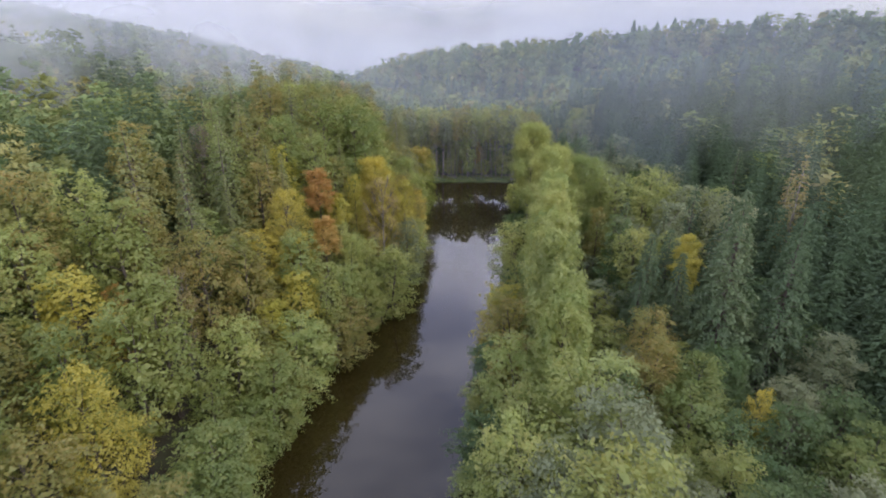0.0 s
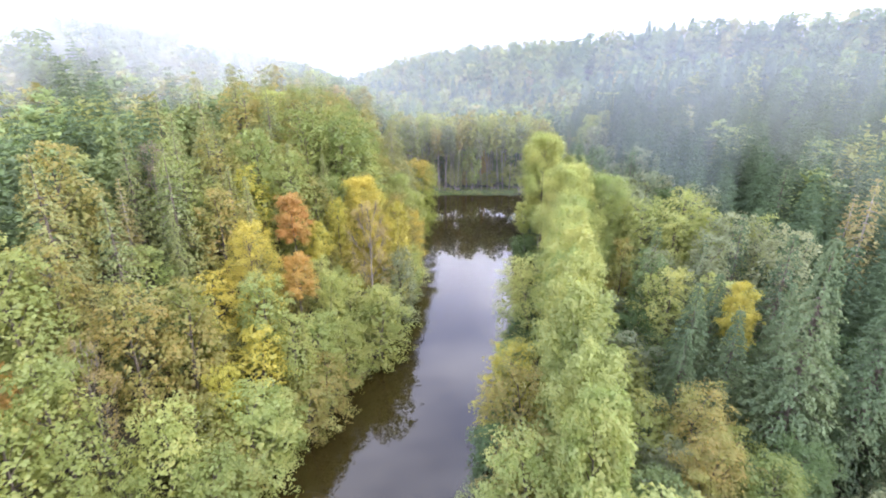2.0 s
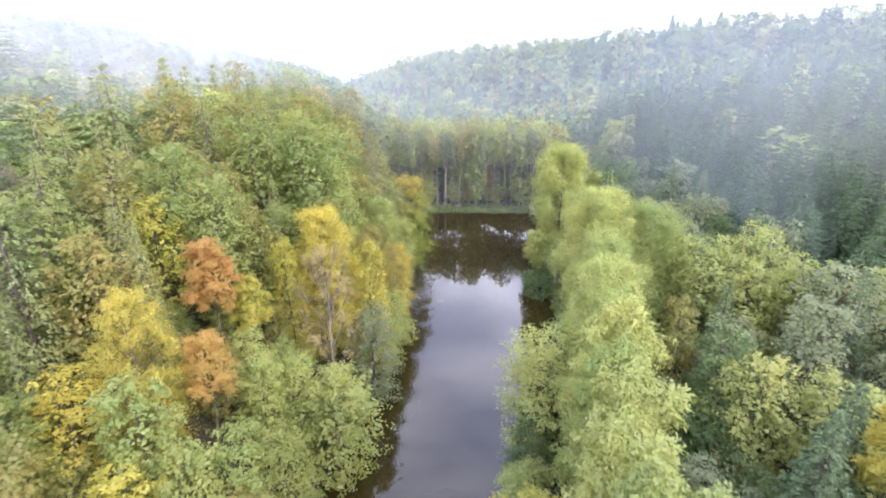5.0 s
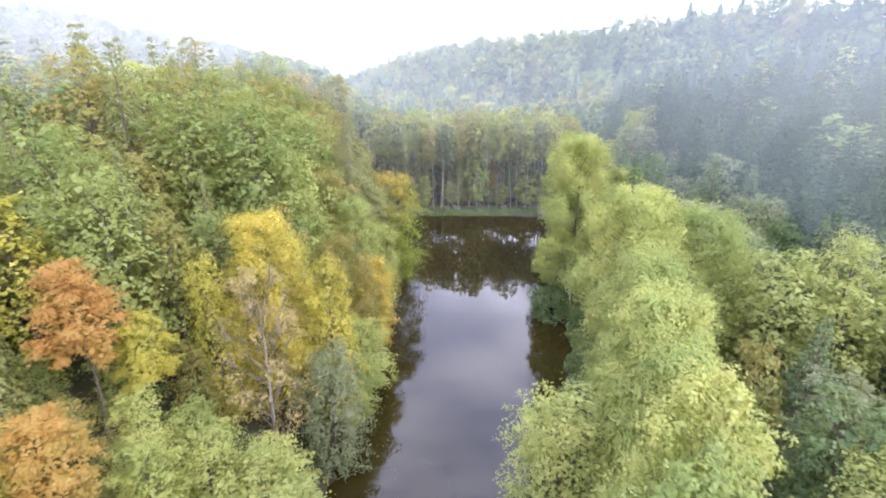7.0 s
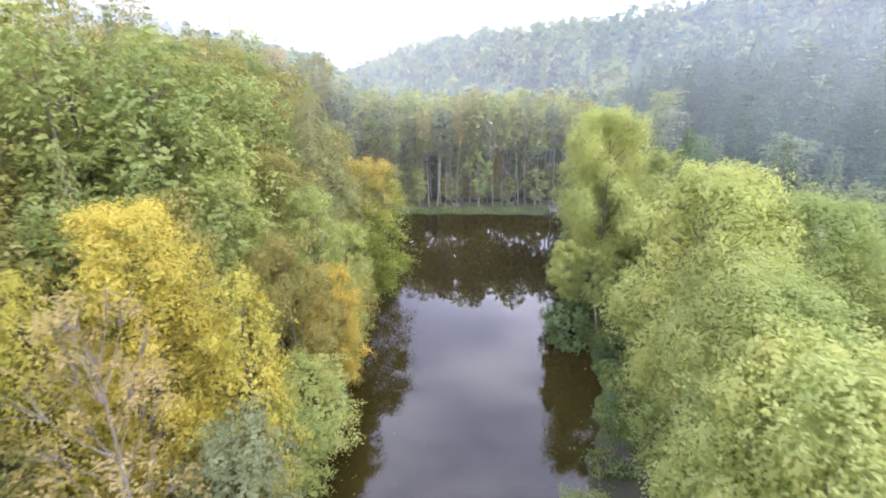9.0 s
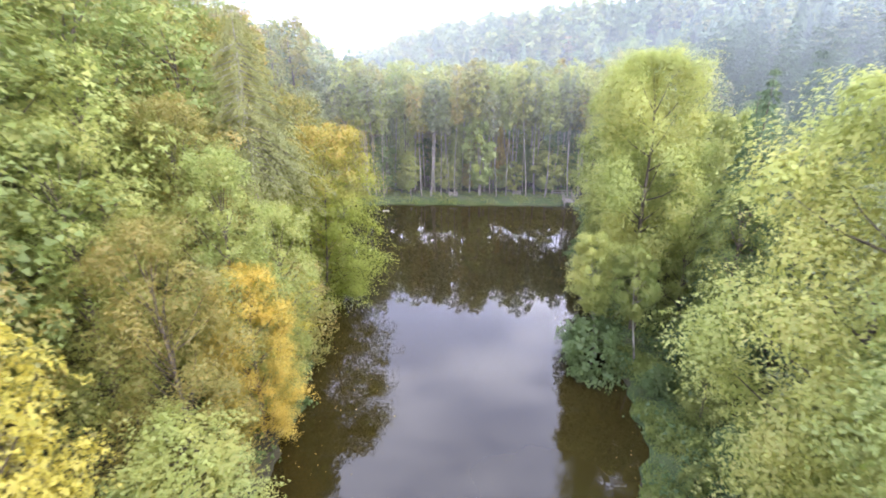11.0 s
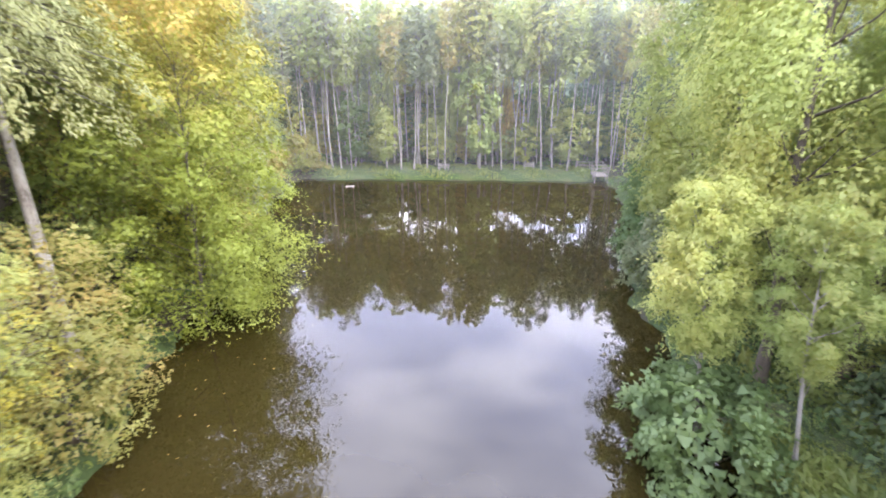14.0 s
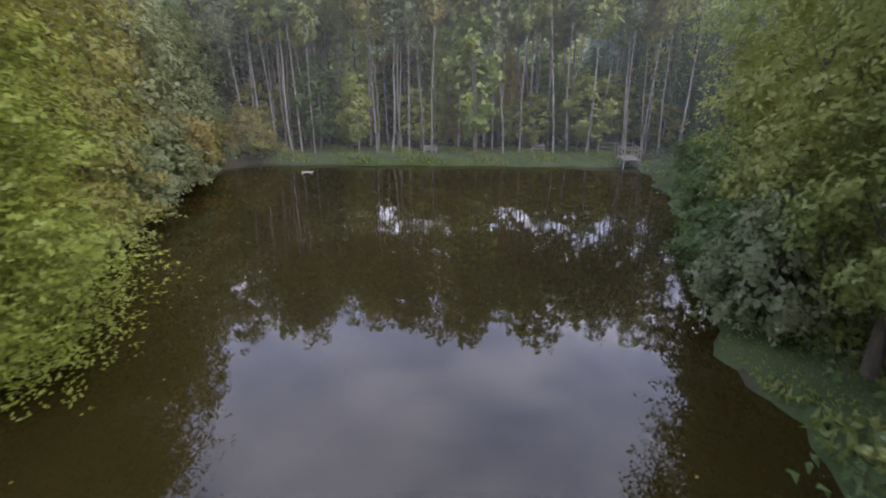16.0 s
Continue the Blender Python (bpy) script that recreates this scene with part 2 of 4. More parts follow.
def mist_material(name, thick, scale, low, high, colour):
    """Thin mist: lets most light through, thicker in drifts, thinning out towards the rims of its sheet."""
    m = bpy.data.materials.new(name)
    m.use_nodes = True
    nt = m.node_tree
    nt.nodes.clear()
    out = nt.nodes.new("ShaderNodeOutputMaterial")
    co = nt.nodes.new("ShaderNodeTexCoord")
    mp = node(nt, "ShaderNodeMapping", Scale=(1, 1, 2.2))
    nt.links.new(co.outputs["Object"], mp.inputs["Vector"])
    no = node(nt, "ShaderNodeTexNoise", Scale=scale, Detail=5.0, Roughness=0.55)
    nt.links.new(mp.outputs["Vector"], no.inputs["Vector"])
    drift = ramp(nt, no.outputs["Fac"], [(low, (0.25, 0.25, 0.25)), (high, (1, 1, 1))])
    a = nt.nodes.new("ShaderNodeAttribute")
    a.attribute_name = "veil"
    fac = maths(nt, "MULTIPLY", maths(nt, "MULTIPLY", drift, a.outputs["Fac"]), thick)
    clear = nt.nodes.new("ShaderNodeBsdfTransparent")
    dif = nt.nodes.new("ShaderNodeBsdfDiffuse")
    tra = nt.nodes.new("ShaderNodeBsdfTranslucent")
    for n in (dif, tra):
        n.inputs["Color"].default_value = (*colour, 1)
    half = node(nt, "ShaderNodeMixShader", Fac=0.5)
    nt.links.new(dif.outputs[0], half.inputs[1])
    nt.links.new(tra.outputs[0], half.inputs[2])
    mix = nt.nodes.new("ShaderNodeMixShader")
    nt.links.new(fac, mix.inputs["Fac"])
    nt.links.new(clear.outputs[0], mix.inputs[1])
    nt.links.new(half.outputs[0], mix.inputs[2])
    nt.links.new(mix.outputs[0], out.inputs["Surface"])
    return m


WATER = water_material()


# ---- mesh helpers ----
def mesh_from(name, verts, faces, mat, smooth=False):
    me = bpy.data.meshes.new(name)
    verts, faces = np.asarray(verts, dtype=np.float32), np.asarray(faces, dtype=np.int32)
    k = faces.shape[1]
    me.vertices.add(len(verts))
    me.vertices.foreach_set("co", verts.ravel())
    me.loops.add(faces.size)
    me.loops.foreach_set("vertex_index", faces.ravel())
    me.polygons.add(len(faces))
    me.polygons.foreach_set("loop_start", np.arange(0, faces.size, k, dtype=np.int32))
    me.polygons.foreach_set("use_smooth", np.full(len(faces), smooth))
    me.update(calc_edges=True)
    me.validate()
    if mat:
        me.materials.append(mat)
    return me


def part(name, me, parent, label=""):
    ob = new(name, me)
    ob.parent = parent
    return tagged(ob, label)


def unit(v):
    return v / np.maximum(np.linalg.norm(v, axis=-1, keepdims=True), 1e-9)


def leaf_quads(centre, normal, size, rng, slim=0.62, along=None):
    """Small folded leaf sprays, four corners each."""
    n = len(centre)
    r = rng.normal(size=(n, 3)) if along is None else along + 0.25 * rng.normal(size=(n, 3))
    u = unit(r - normal * np.sum(r * normal, axis=1, keepdims=True))
    v = np.cross(normal, u)
    s = (size * rng.uniform(0.7, 1.3, n))[:, None]
    w = s * slim * rng.uniform(0.7, 1.2, n)[:, None]
    lift = normal * s * 0.18
    a, c = centre - u * s * 0.5 - lift, centre + u * s * 0.5 - lift
    b = centre + v * w * 0.5 + u * s * rng.uniform(-0.15, 0.2, n)[:, None] + lift
    d = centre - v * w * 0.5 + u * s * rng.uniform(-0.15, 0.2, n)[:, None] + lift
    verts = np.stack([a, b, c, d], axis=1).reshape(-1, 3)
    return verts, np.arange(4 * n).reshape(n, 4)


def leaf_blades(centre, normal, size, rng, slim=0.62, along=None):
    """Single small leaves, three corners each, two for every point."""
    centre, normal = np.repeat(centre, 2, axis=0), np.repeat(normal, 2, axis=0)
    n = len(centre)
    size = np.repeat(np.broadcast_to(size, (n // 2,)), 2) * 0.80
    centre = centre + rng.normal(size=(n, 3)) * (size * 0.38)[:, None]
    normal = unit(normal + 0.16 * rng.normal(size=(n, 3)))
    r = rng.normal(size=(n, 3)) if along is None else np.repeat(along, 2, axis=0) + 0.35 * rng.normal(size=(n, 3))
    u = unit(r - normal * np.sum(r * normal, axis=1, keepdims=True))
    v = np.cross(normal, u)
    s = (size * rng.uniform(0.7, 1.3, n))[:, None]
    w = s * slim * rng.uniform(0.85, 1.3, n)[:, None]
    verts = np.stack([centre + u * s * 0.55, centre + v * w * 0.5 - u * s * rng.uniform(0.05, 0.4, n)[:, None], centre - v * w * 0.5 - u * s * rng.uniform(0.05, 0.4, n)[:, None]], axis=1).reshape(-1, 3)
    return verts, np.arange(3 * n).reshape(n, 3)


def tube(points, radii, sides=6):
    """A tapered limb through the given points."""
    pts = np.asarray(points, dtype=float)
    verts, faces = [], []
    for k, (p, r) in enumerate(zip(pts, radii)):
        d = unit(pts[min(k + 1, len(pts) - 1)] - pts[max(k - 1, 0)])
        side = unit(np.cross(d, (0.31, 0.95, 0.05)))
        other = np.cross(d, side)
        for j in range(sides):
            a = 2 * math.pi * j / sides
            verts.append(p + r * (math.cos(a) * side + math.sin(a) * other))
        if k:
            o = (k - 1) * sides
            faces += [(o + j, o + (j + 1) % sides, o + sides + (j + 1) % sides, o + sides + j) for j in range(sides)]
    return verts, faces


def joined(pieces):
    verts, faces, n = [], [], 0
    for v, f in pieces:
        verts.append(np.asarray(v, dtype=float))
        faces.append(np.asarray(f) + n)
        n += len(v)
    return np.concatenate(verts), np.concatenate(faces)


# ---- the lie of the land ----
LEFT_SHORE = [(-40, -30), (0, -26), (42, -22.5), (60, -19.3), (71, -14.4), (81, -10), (93, -7.2), (104, -6.2), (113, -5.8), (119, -5.5), (125, -6.2), (131, -8.6), (144, -10), (156, -14), (168, -17), (176.5, -15.5)]
RIGHT_SHORE = [(-40, 2), (0, 2), (42, 3.2), (54, 4.6), (70, 8), (85, 11.4), (97, 14.2), (110, 18), (119, 20.5), (127, 20.3), (137, 20.2), (143, 19.8), (150, 21.5), (160, 24), (170, 25.2), (176.5, 25.5)]
POND_END = 177.0


def along(shore, y):
    ys, xs = zip(*shore)
    return np.interp(y, ys, xs)


def shore_gap(x, y):
    """Metres from the water's edge, negative over the water."""
    wob = 0.35 * np.sin(y * 0.9) + 0.25 * np.sin(y * 2.3 + 1)
    side = np.maximum(along(LEFT_SHORE, y) + wob - x, x - along(RIGHT_SHORE, y) + wob)
    return np.maximum(side, y - POND_END - 0.3 * np.sin(x * 0.8) - 0.02 * x)


# the ridge beyond the valley: how far along it, and its height there
RIDGE_AT = (-560, -539, -510, -424, -365, -280, -205, -155, -72)
RIDGE_UP = (4, 8, 18, 26, 29, 33, 38, 41, 42)


def height(x, y):
    x, y = np.asarray(x, dtype=float), np.asarray(y, dtype=float)
    gap = shore_gap(x, y)
    bank = np.where(gap < 0, np.maximum(gap * 0.5, -1.6), 0.75 * (1 - np.exp(-np.maximum(gap, 0) / 0.9)))
    bend = 0.34 * np.maximum(y - 235, 0)
    off = -(x + bend)
    steep = np.maximum(off + np.minimum(along(LEFT_SHORE, y), -5) - 3.5, 0)
    left = 20 * (1 - np.exp(-steep / 19)) + 60 * (1 - np.exp(-0.0045 * np.maximum(off - 72, 0)))
    left = left * np.clip((450 - x - y) / 60, 0, 1) ** 0.5
    fade = np.clip(0.35 + 0.65 * (y - 90) / 130, 0.35, 1)
    spur = 27 * (1 - np.exp(-np.maximum(x - 42, 0) / 38)) * fade
    up = x + y
    ridge = np.interp(x - y, RIDGE_AT, RIDGE_UP) * np.clip((up - 345) / 75, 0, 1) ** 0.9 * (1 - 0.5 * np.clip((up - 440) / 150, 0, 1))
    roll = 1.2 * np.sin(x * 0.045 + 1) * np.sin(y * 0.04) * np.clip((np.abs(x) - 30) / 60, 0, 1)
    return bank + left + np.maximum(spur, ridge) + roll


def build_ground():
    xs = np.concatenate([np.linspace(-2600, -420, 14), np.arange(-400, -40, 8.0), np.arange(-40, 60, 1.0), np.arange(60, 400, 8.0), np.linspace(420, 2600, 14)])
    ys = np.concatenate([np.linspace(-1500, -60, 10), np.arange(-40, 30, 5.0), np.arange(30, 190, 1.0), np.arange(190, 700, 8.0), np.linspace(720, 3500, 14)])
    gx, gy = np.meshgrid(xs, ys)
    gz = height(gx, gy)
    gz += np.where(shore_gap(gx, gy) > 0.4, 0.12 * np.sin(gx * 1.7 + np.sin(gy * 1.1)) * np.sin(gy * 1.3), 0)
    verts = np.stack([gx, gy, gz], axis=-1).reshape(-1, 3)
    w, h = len(xs), len(ys)
    i = (np.arange(h - 1)[:, None] * w + np.arange(w - 1)[None, :]).ravel()
    faces = np.stack([i, i + 1, i + w + 1, i + w], axis=1)
    ground = new("ground", mesh_from("ground", verts, faces, LITTER, True))
    ground.data.materials.append(GRASS)
    c = verts[faces].mean(axis=1)
    gap = shore_gap(c[:, 0], c[:, 1])
    grass = (gap > -0.3) & (((c[:, 1] > 175) & (c[:, 1] < 183.5) & (c[:, 0] > -14) & (c[:, 0] < 26)) | ((c[:, 0] > 15) & (c[:, 0] < 30) & (c[:, 1] > 112) & (c[:, 1] < 178) & (gap < 7)) | ((c[:, 0] < 0) & (c[:, 1] > 118) & (c[:, 1] < 136) & (gap < 4)))
    ground.data.polygons.foreach_set("material_index", grass.astype(np.int32))
    tagged(ground, "forest floor with brown leaf litter and grassy banks", "ground", kind="structure")


def build_water():
    ys = np.arange(-38, 180, 2.0)
    left, right = along(LEFT_SHORE, ys) - 3, along(RIGHT_SHORE, ys) + 3
    ts = np.linspace(0, 1, 12)
    gx = left[:, None] + (right - left)[:, None] * ts[None, :]
    gy = np.repeat(ys[:, None], len(ts), axis=1)
    verts = np.stack([gx, gy, np.zeros_like(gx)], axis=-1).reshape(-1, 3)
    w = len(ts)
    i = (np.arange(len(ys) - 1)[:, None] * w + np.arange(w - 1)[None, :]).ravel()
    ob = new("water", mesh_from("water", verts, np.stack([i, i + 1, i + w + 1, i + w], axis=1), WATER, True))
    tagged(ob, "still brown pond water mirroring the sky and trees", "water", kind="structure")


build_ground()
build_water()


# ---- trees ----
def broadleaf_meshes(seed, tall, wide, base, leaves, size, lobes=26, upright=0.0, sparse=0.0, skirt=0.75, bole_girth=1.0, layered=0.0, core=0.4):
    """Trunk with limbs, and a crown of leaf sprays gathered in uneven clumps."""
    rng = np.random.default_rng(seed)
    mid, half = (tall + base) / 2, (tall - base) / 2
    f = (np.arange(lobes) + rng.uniform(0.1, 0.9, lobes)) / lobes
    crest = 0.42
    girth = np.where(f > crest, np.sqrt(np.clip(1 - ((f - crest) / 0.62) ** 2, 0.02, 1)), 1 - skirt * ((crest - f) / crest) ** 2)
    turn = np.arange(lobes) * 2.4 + rng.uniform(-0.5, 0.5, lobes)
    reach = wide * girth * rng.uniform(0.35, 0.82, lobes)
    c = np.stack([reach * np.cos(turn), reach * np.sin(turn), base + (tall - base) * f], axis=1)
    c[-1] = (0.1 * wide, 0, tall - 0.12 * half)
    r = wide * rng.uniform(0.24, 0.44, lobes) * np.clip(0.55 + 0.5 * girth, 0.5, 1)
    stretch = np.array([1.0, 1.0, 0.72 + upright])
    c[:, 2] = np.clip(c[:, 2], base + r * stretch[2] * 0.7, tall - r * stretch[2] * 0.8)
    out = unit(c - np.array([0, 0, mid - 0.3 * half]))
    sprays = max(lobes, leaves // 15)
    pick = rng.choice(lobes, sprays, p=r ** 2 / np.sum(r ** 2))
    v = unit(rng.normal(size=(sprays, 3)) + 0.75 * out[pick] + np.array([0, 0, 0.3]))
    shell = np.where(rng.random(sprays) < 0.15 + 0.3 * layered, 0.45 * rng.random(sprays), 1 - 0.5 * rng.random(sprays) ** 1.8)
    p = c[pick] + v * (r[pick] * shell * (1 + 0.16 * rng.normal(size=sprays)))[:, None] * stretch
    face = unit(v * (0.5 + 0.5 * upright) + np.array([0, 0, 0.72 - 0.45 * upright + layered]) + 0.28 * rng.normal(size=(sprays, 3)))
    tip = unit(v + out[pick] * 0.6 + np.array([0, 0, upright]) - face * np.sum((v + out[pick] * 0.6 + np.array([0, 0, upright])) * face, axis=1, keepdims=True))
    side = np.cross(face, tip)
    own = rng.integers(0, sprays, leaves)
    rho, ang = np.sqrt(rng.random(leaves)), rng.uniform(0, 6.283, leaves)
    span = wide * 0.115 * rng.uniform(0.7, 1.35, sprays)[own]
    along_tip, across = rho * np.cos(ang) * 1.45, rho * np.sin(ang)
    q = p[own] + (tip[own] * along_tip[:, None] + side[own] * across[:, None]) * span[:, None] - face[own] * (0.3 * rho ** 2 * span)[:, None] + 0.03 * wide * 0.3 * rng.normal(size=(leaves, 3))
    n = unit(face[own] + 0.24 * rng.normal(size=(leaves, 3)))
    crown = leaf_blades(q, n, size, rng, 0.6, tip[own] * np.sign(along_tip + 0.4)[:, None] + side[own] * across[:, None])
    inner = int(core * leaves)
    if inner:
        deep = np.arange(inner) % lobes
        w = unit(rng.normal(size=(inner, 3)) + 0.5 * out[deep] + np.array([0, 0, 0.25]))
        heart = leaf_blades(c[deep] + w * (r[deep] * rng.uniform(0.4, 0.76, inner))[:, None] * stretch, unit(w + np.array([0, 0, 0.25]) + 0.2 * rng.normal(size=(inner, 3))), size * rng.uniform(1.3, 1.8, inner), rng, 0.7)
        crown = joined([crown, heart])
        fill = 0 if leaves > 9000 or upright > 0.5 else leaves // 6
        g, turn = rng.random(fill), rng.uniform(0, 6.283, fill)
        round_ = np.where(g > crest, np.sqrt(np.clip(1 - ((g - crest) / 0.62) ** 2, 0.02, 1)), 1 - skirt * ((crest - g) / crest) ** 2)
        deep_in = wide * round_ * rng.uniform(0.4, 0.74, fill)
        at = np.stack([deep_in * np.cos(turn), deep_in * np.sin(turn), base + (tall - base) * (0.06 + 0.8 * g)], axis=1)
        away = unit(np.stack([np.cos(turn), np.sin(turn), 0.5 + 1.2 * g], axis=1) + 0.15 * rng.normal(size=(fill, 3)))
        crown = joined([crown, leaf_blades(at, away, size * rng.uniform(1.4, 2.0, fill), rng, 0.75)])
    lean = rng.normal(size=2) * 0.02 * tall
    zs = np.linspace(-0.6, tall * 0.86, 7)
    bole = np.stack([lean[0] * (zs / tall) ** 2 + 0.12 * np.sin(zs * 0.5 + seed), lean[1] * (zs / tall) ** 2, zs], axis=1)
    thick = (0.0135 * tall + 0.03) * bole_girth
    wood = [tube(bole, thick * np.array([1.35, 0.95, 0.82, 0.66, 0.48, 0.3, 0.06]), 8)]
    for k in range(0, lobes, 1 if sparse else 2):
        z0 = np.clip(c[k, 2] - rng.uniform(0.25, 0.5) * (tall - base) * 0.5, base * 0.6, tall * 0.8)
        a = np.array([np.interp(z0, zs, bole[:, 0]), np.interp(z0, zs, bole[:, 1]), z0])
        b = c[k]
        m = (a + b) / 2 + np.array([0, 0, -0.06 * np.linalg.norm(b - a)])
        wood.append(tube([a, m, b], [thick * 0.26, thick * 0.14, thick * 0.03], 4))
        if sparse:
            for _ in range(int(7 * sparse)):
                e = b + unit(rng.normal(size=3) + np.array([0, 0, 0.6]) + 0.5 * out[k]) * r[k] * rng.uniform(0.7, 1.15)
                wood.append(tube([m * 0.4 + b * 0.6, (b + e) / 2 + 0.1 * rng.normal(size=3), e], [thick * 0.13, thick * 0.08, thick * 0.02], 3))
    return joined(wood), crown


def conifer_meshes(seed, tall, wide, base, whorls, sprays, size, droop=0.35):
    """Straight trunk with whorls of drooping boughs, each a fan of needle sprays."""
    rng = np.random.default_rng(seed)
    wood = [tube([(0, 0, -0.5), (0, 0, 0.6), (0, 0, tall * 0.5), (0, 0, tall - 0.4)], [0.02 * tall, 0.0135 * tall, 0.008 * tall, 0.02], 7)]
    cs, ns, us = [], [], []
    for k in range(whorls):
        f = (k + rng.uniform(-0.3, 0.3)) / whorls
        z = base + (tall - base) * np.clip(f, 0, 1)
        reach = wide * (1 - np.clip(f, 0, 1)) ** 0.82 * rng.uniform(0.8, 1.12) + 0.18
        count = 6 + int(5 * (1 - f))
        turn = rng.uniform(0, 6.28)
        for j in range(count):
            a = turn + 6.283 * j / count + rng.uniform(-0.25, 0.25)
            far = reach * rng.uniform(0.78, 1.15)
            h = np.array([math.cos(a), math.sin(a), 0.0])
            if f < 0.8 and j % 2:
                wood.append(tube([(0, 0, z), (*(h[:2] * far * 0.9), z - droop * far * 0.6)], [0.0035 * tall, 0.006], 3))
            m = max(2, int(sprays * (0.35 + 0.65 * far / wide)))
            t = np.sqrt(rng.uniform(0.06, 1, m))
            side = rng.normal(size=m) * 0.24 * far * (1.15 - t)
            across = np.array([-h[1], h[0], 0])
            cs.append(np.array([0, 0, z]) + h * (t * far)[:, None] + across * side[:, None] + np.array([0, 0, 1]) * (0.06 * far * np.sin(t * 3) - droop * far * t ** 1.6 + rng.normal(size=m) * 0.07)[:, None])
            ns.append(unit(np.array([0, 0, 1.0]) + 0.35 * h + 0.35 * rng.normal(size=(m, 3))))
            us.append(np.repeat((h - np.array([0, 0, droop * 0.8]))[None], m, axis=0) + across * (side / max(far, 0.1))[:, None] * 2)
    cs, ns, us = np.concatenate(cs), np.concatenate(ns), np.concatenate(us)
    top = np.clip(1.1 - 0.5 * (cs[:, 2] - base) / (tall - base), 0.5, 1.1)
    return joined(wood), leaf_quads(cs, ns, size * top, rng, 0.42, us)


SPECIES = {}


def species(key, name, category, meshes, bark, leaves):
    """Keep the meshes of one form of tree, one metre scale, for the planting below."""
    wood, crown = meshes
    SPECIES[key] = (name, category, mesh_from(name + "_trunk", *wood, bark, True), mesh_from(name + "_crown", *crown, leaves))


TALL = 20.0
for k in range(3):
    species(f"mid{k}", "broadleaf_tree", "tree", broadleaf_meshes(10 + k, TALL, 5.2 + 0.5 * k, 2.5, 3100, 0.36, 40 + 4 * k, layered=0.3, core=0.22), BARK, LEAVES["green"])
    species(f"back{k}", "broadleaf_tree", "tree", broadleaf_meshes(20 + k, TALL, 5.2 + 0.5 * k, 2.5, 1300, 0.60, 34 + 4 * k, layered=0.3), BARK, LEAVES["green"])
    species(f"near{k}", "broadleaf_tree", "tree", broadleaf_meshes(30 + k, TALL, 5.6 + 0.4 * k, 0.6, 6800, 0.30, 62 + 4 * k, skirt=0.25, layered=0.35, core=0.2), BARK, LEAVES["green"])
    species(f"bank{k}", "broadleaf_tree", "tree", broadleaf_meshes(40 + k, TALL, 5.8 + 0.4 * k, 0.6, 3300, 0.39, 46 + 4 * k, skirt=0.25, layered=0.3, core=0.22), BARK, LEAVES["green"])
    species(f"spruce{k}", "spruce_tree", "tree", conifer_meshes(50 + k, TALL, 3.7 + 0.5 * k, 1.5, 30, 18, 0.54, 0.3), BARK, LEAVES["spruce"])
for k in range(2):
    species(f"close_tree{k}", "broadleaf_tree", "tree", broadleaf_meshes(150 + k, TALL, 5.8, 0.8, 26000, 0.165, 80, skirt=0.25, layered=0.45, core=0.3), BARK, LEAVES["lime"])
species("tuft0", "broadleaf_tree", "tree", broadleaf_meshes(160, TALL, 3.3, 12.0, 7000, 0.21, 26, skirt=0.4, bole_girth=0.6, layered=0.4, core=0.3), BARK, LEAVES["gold"])
species("close_poplar0", "poplar_tree", "tree", broadleaf_meshes(79, TALL, 5.0, 6.4, 34000, 0.15, 54, 0.25, skirt=0.5, bole_girth=0.8, core=0.4), BARK, LEAVES["pale"])
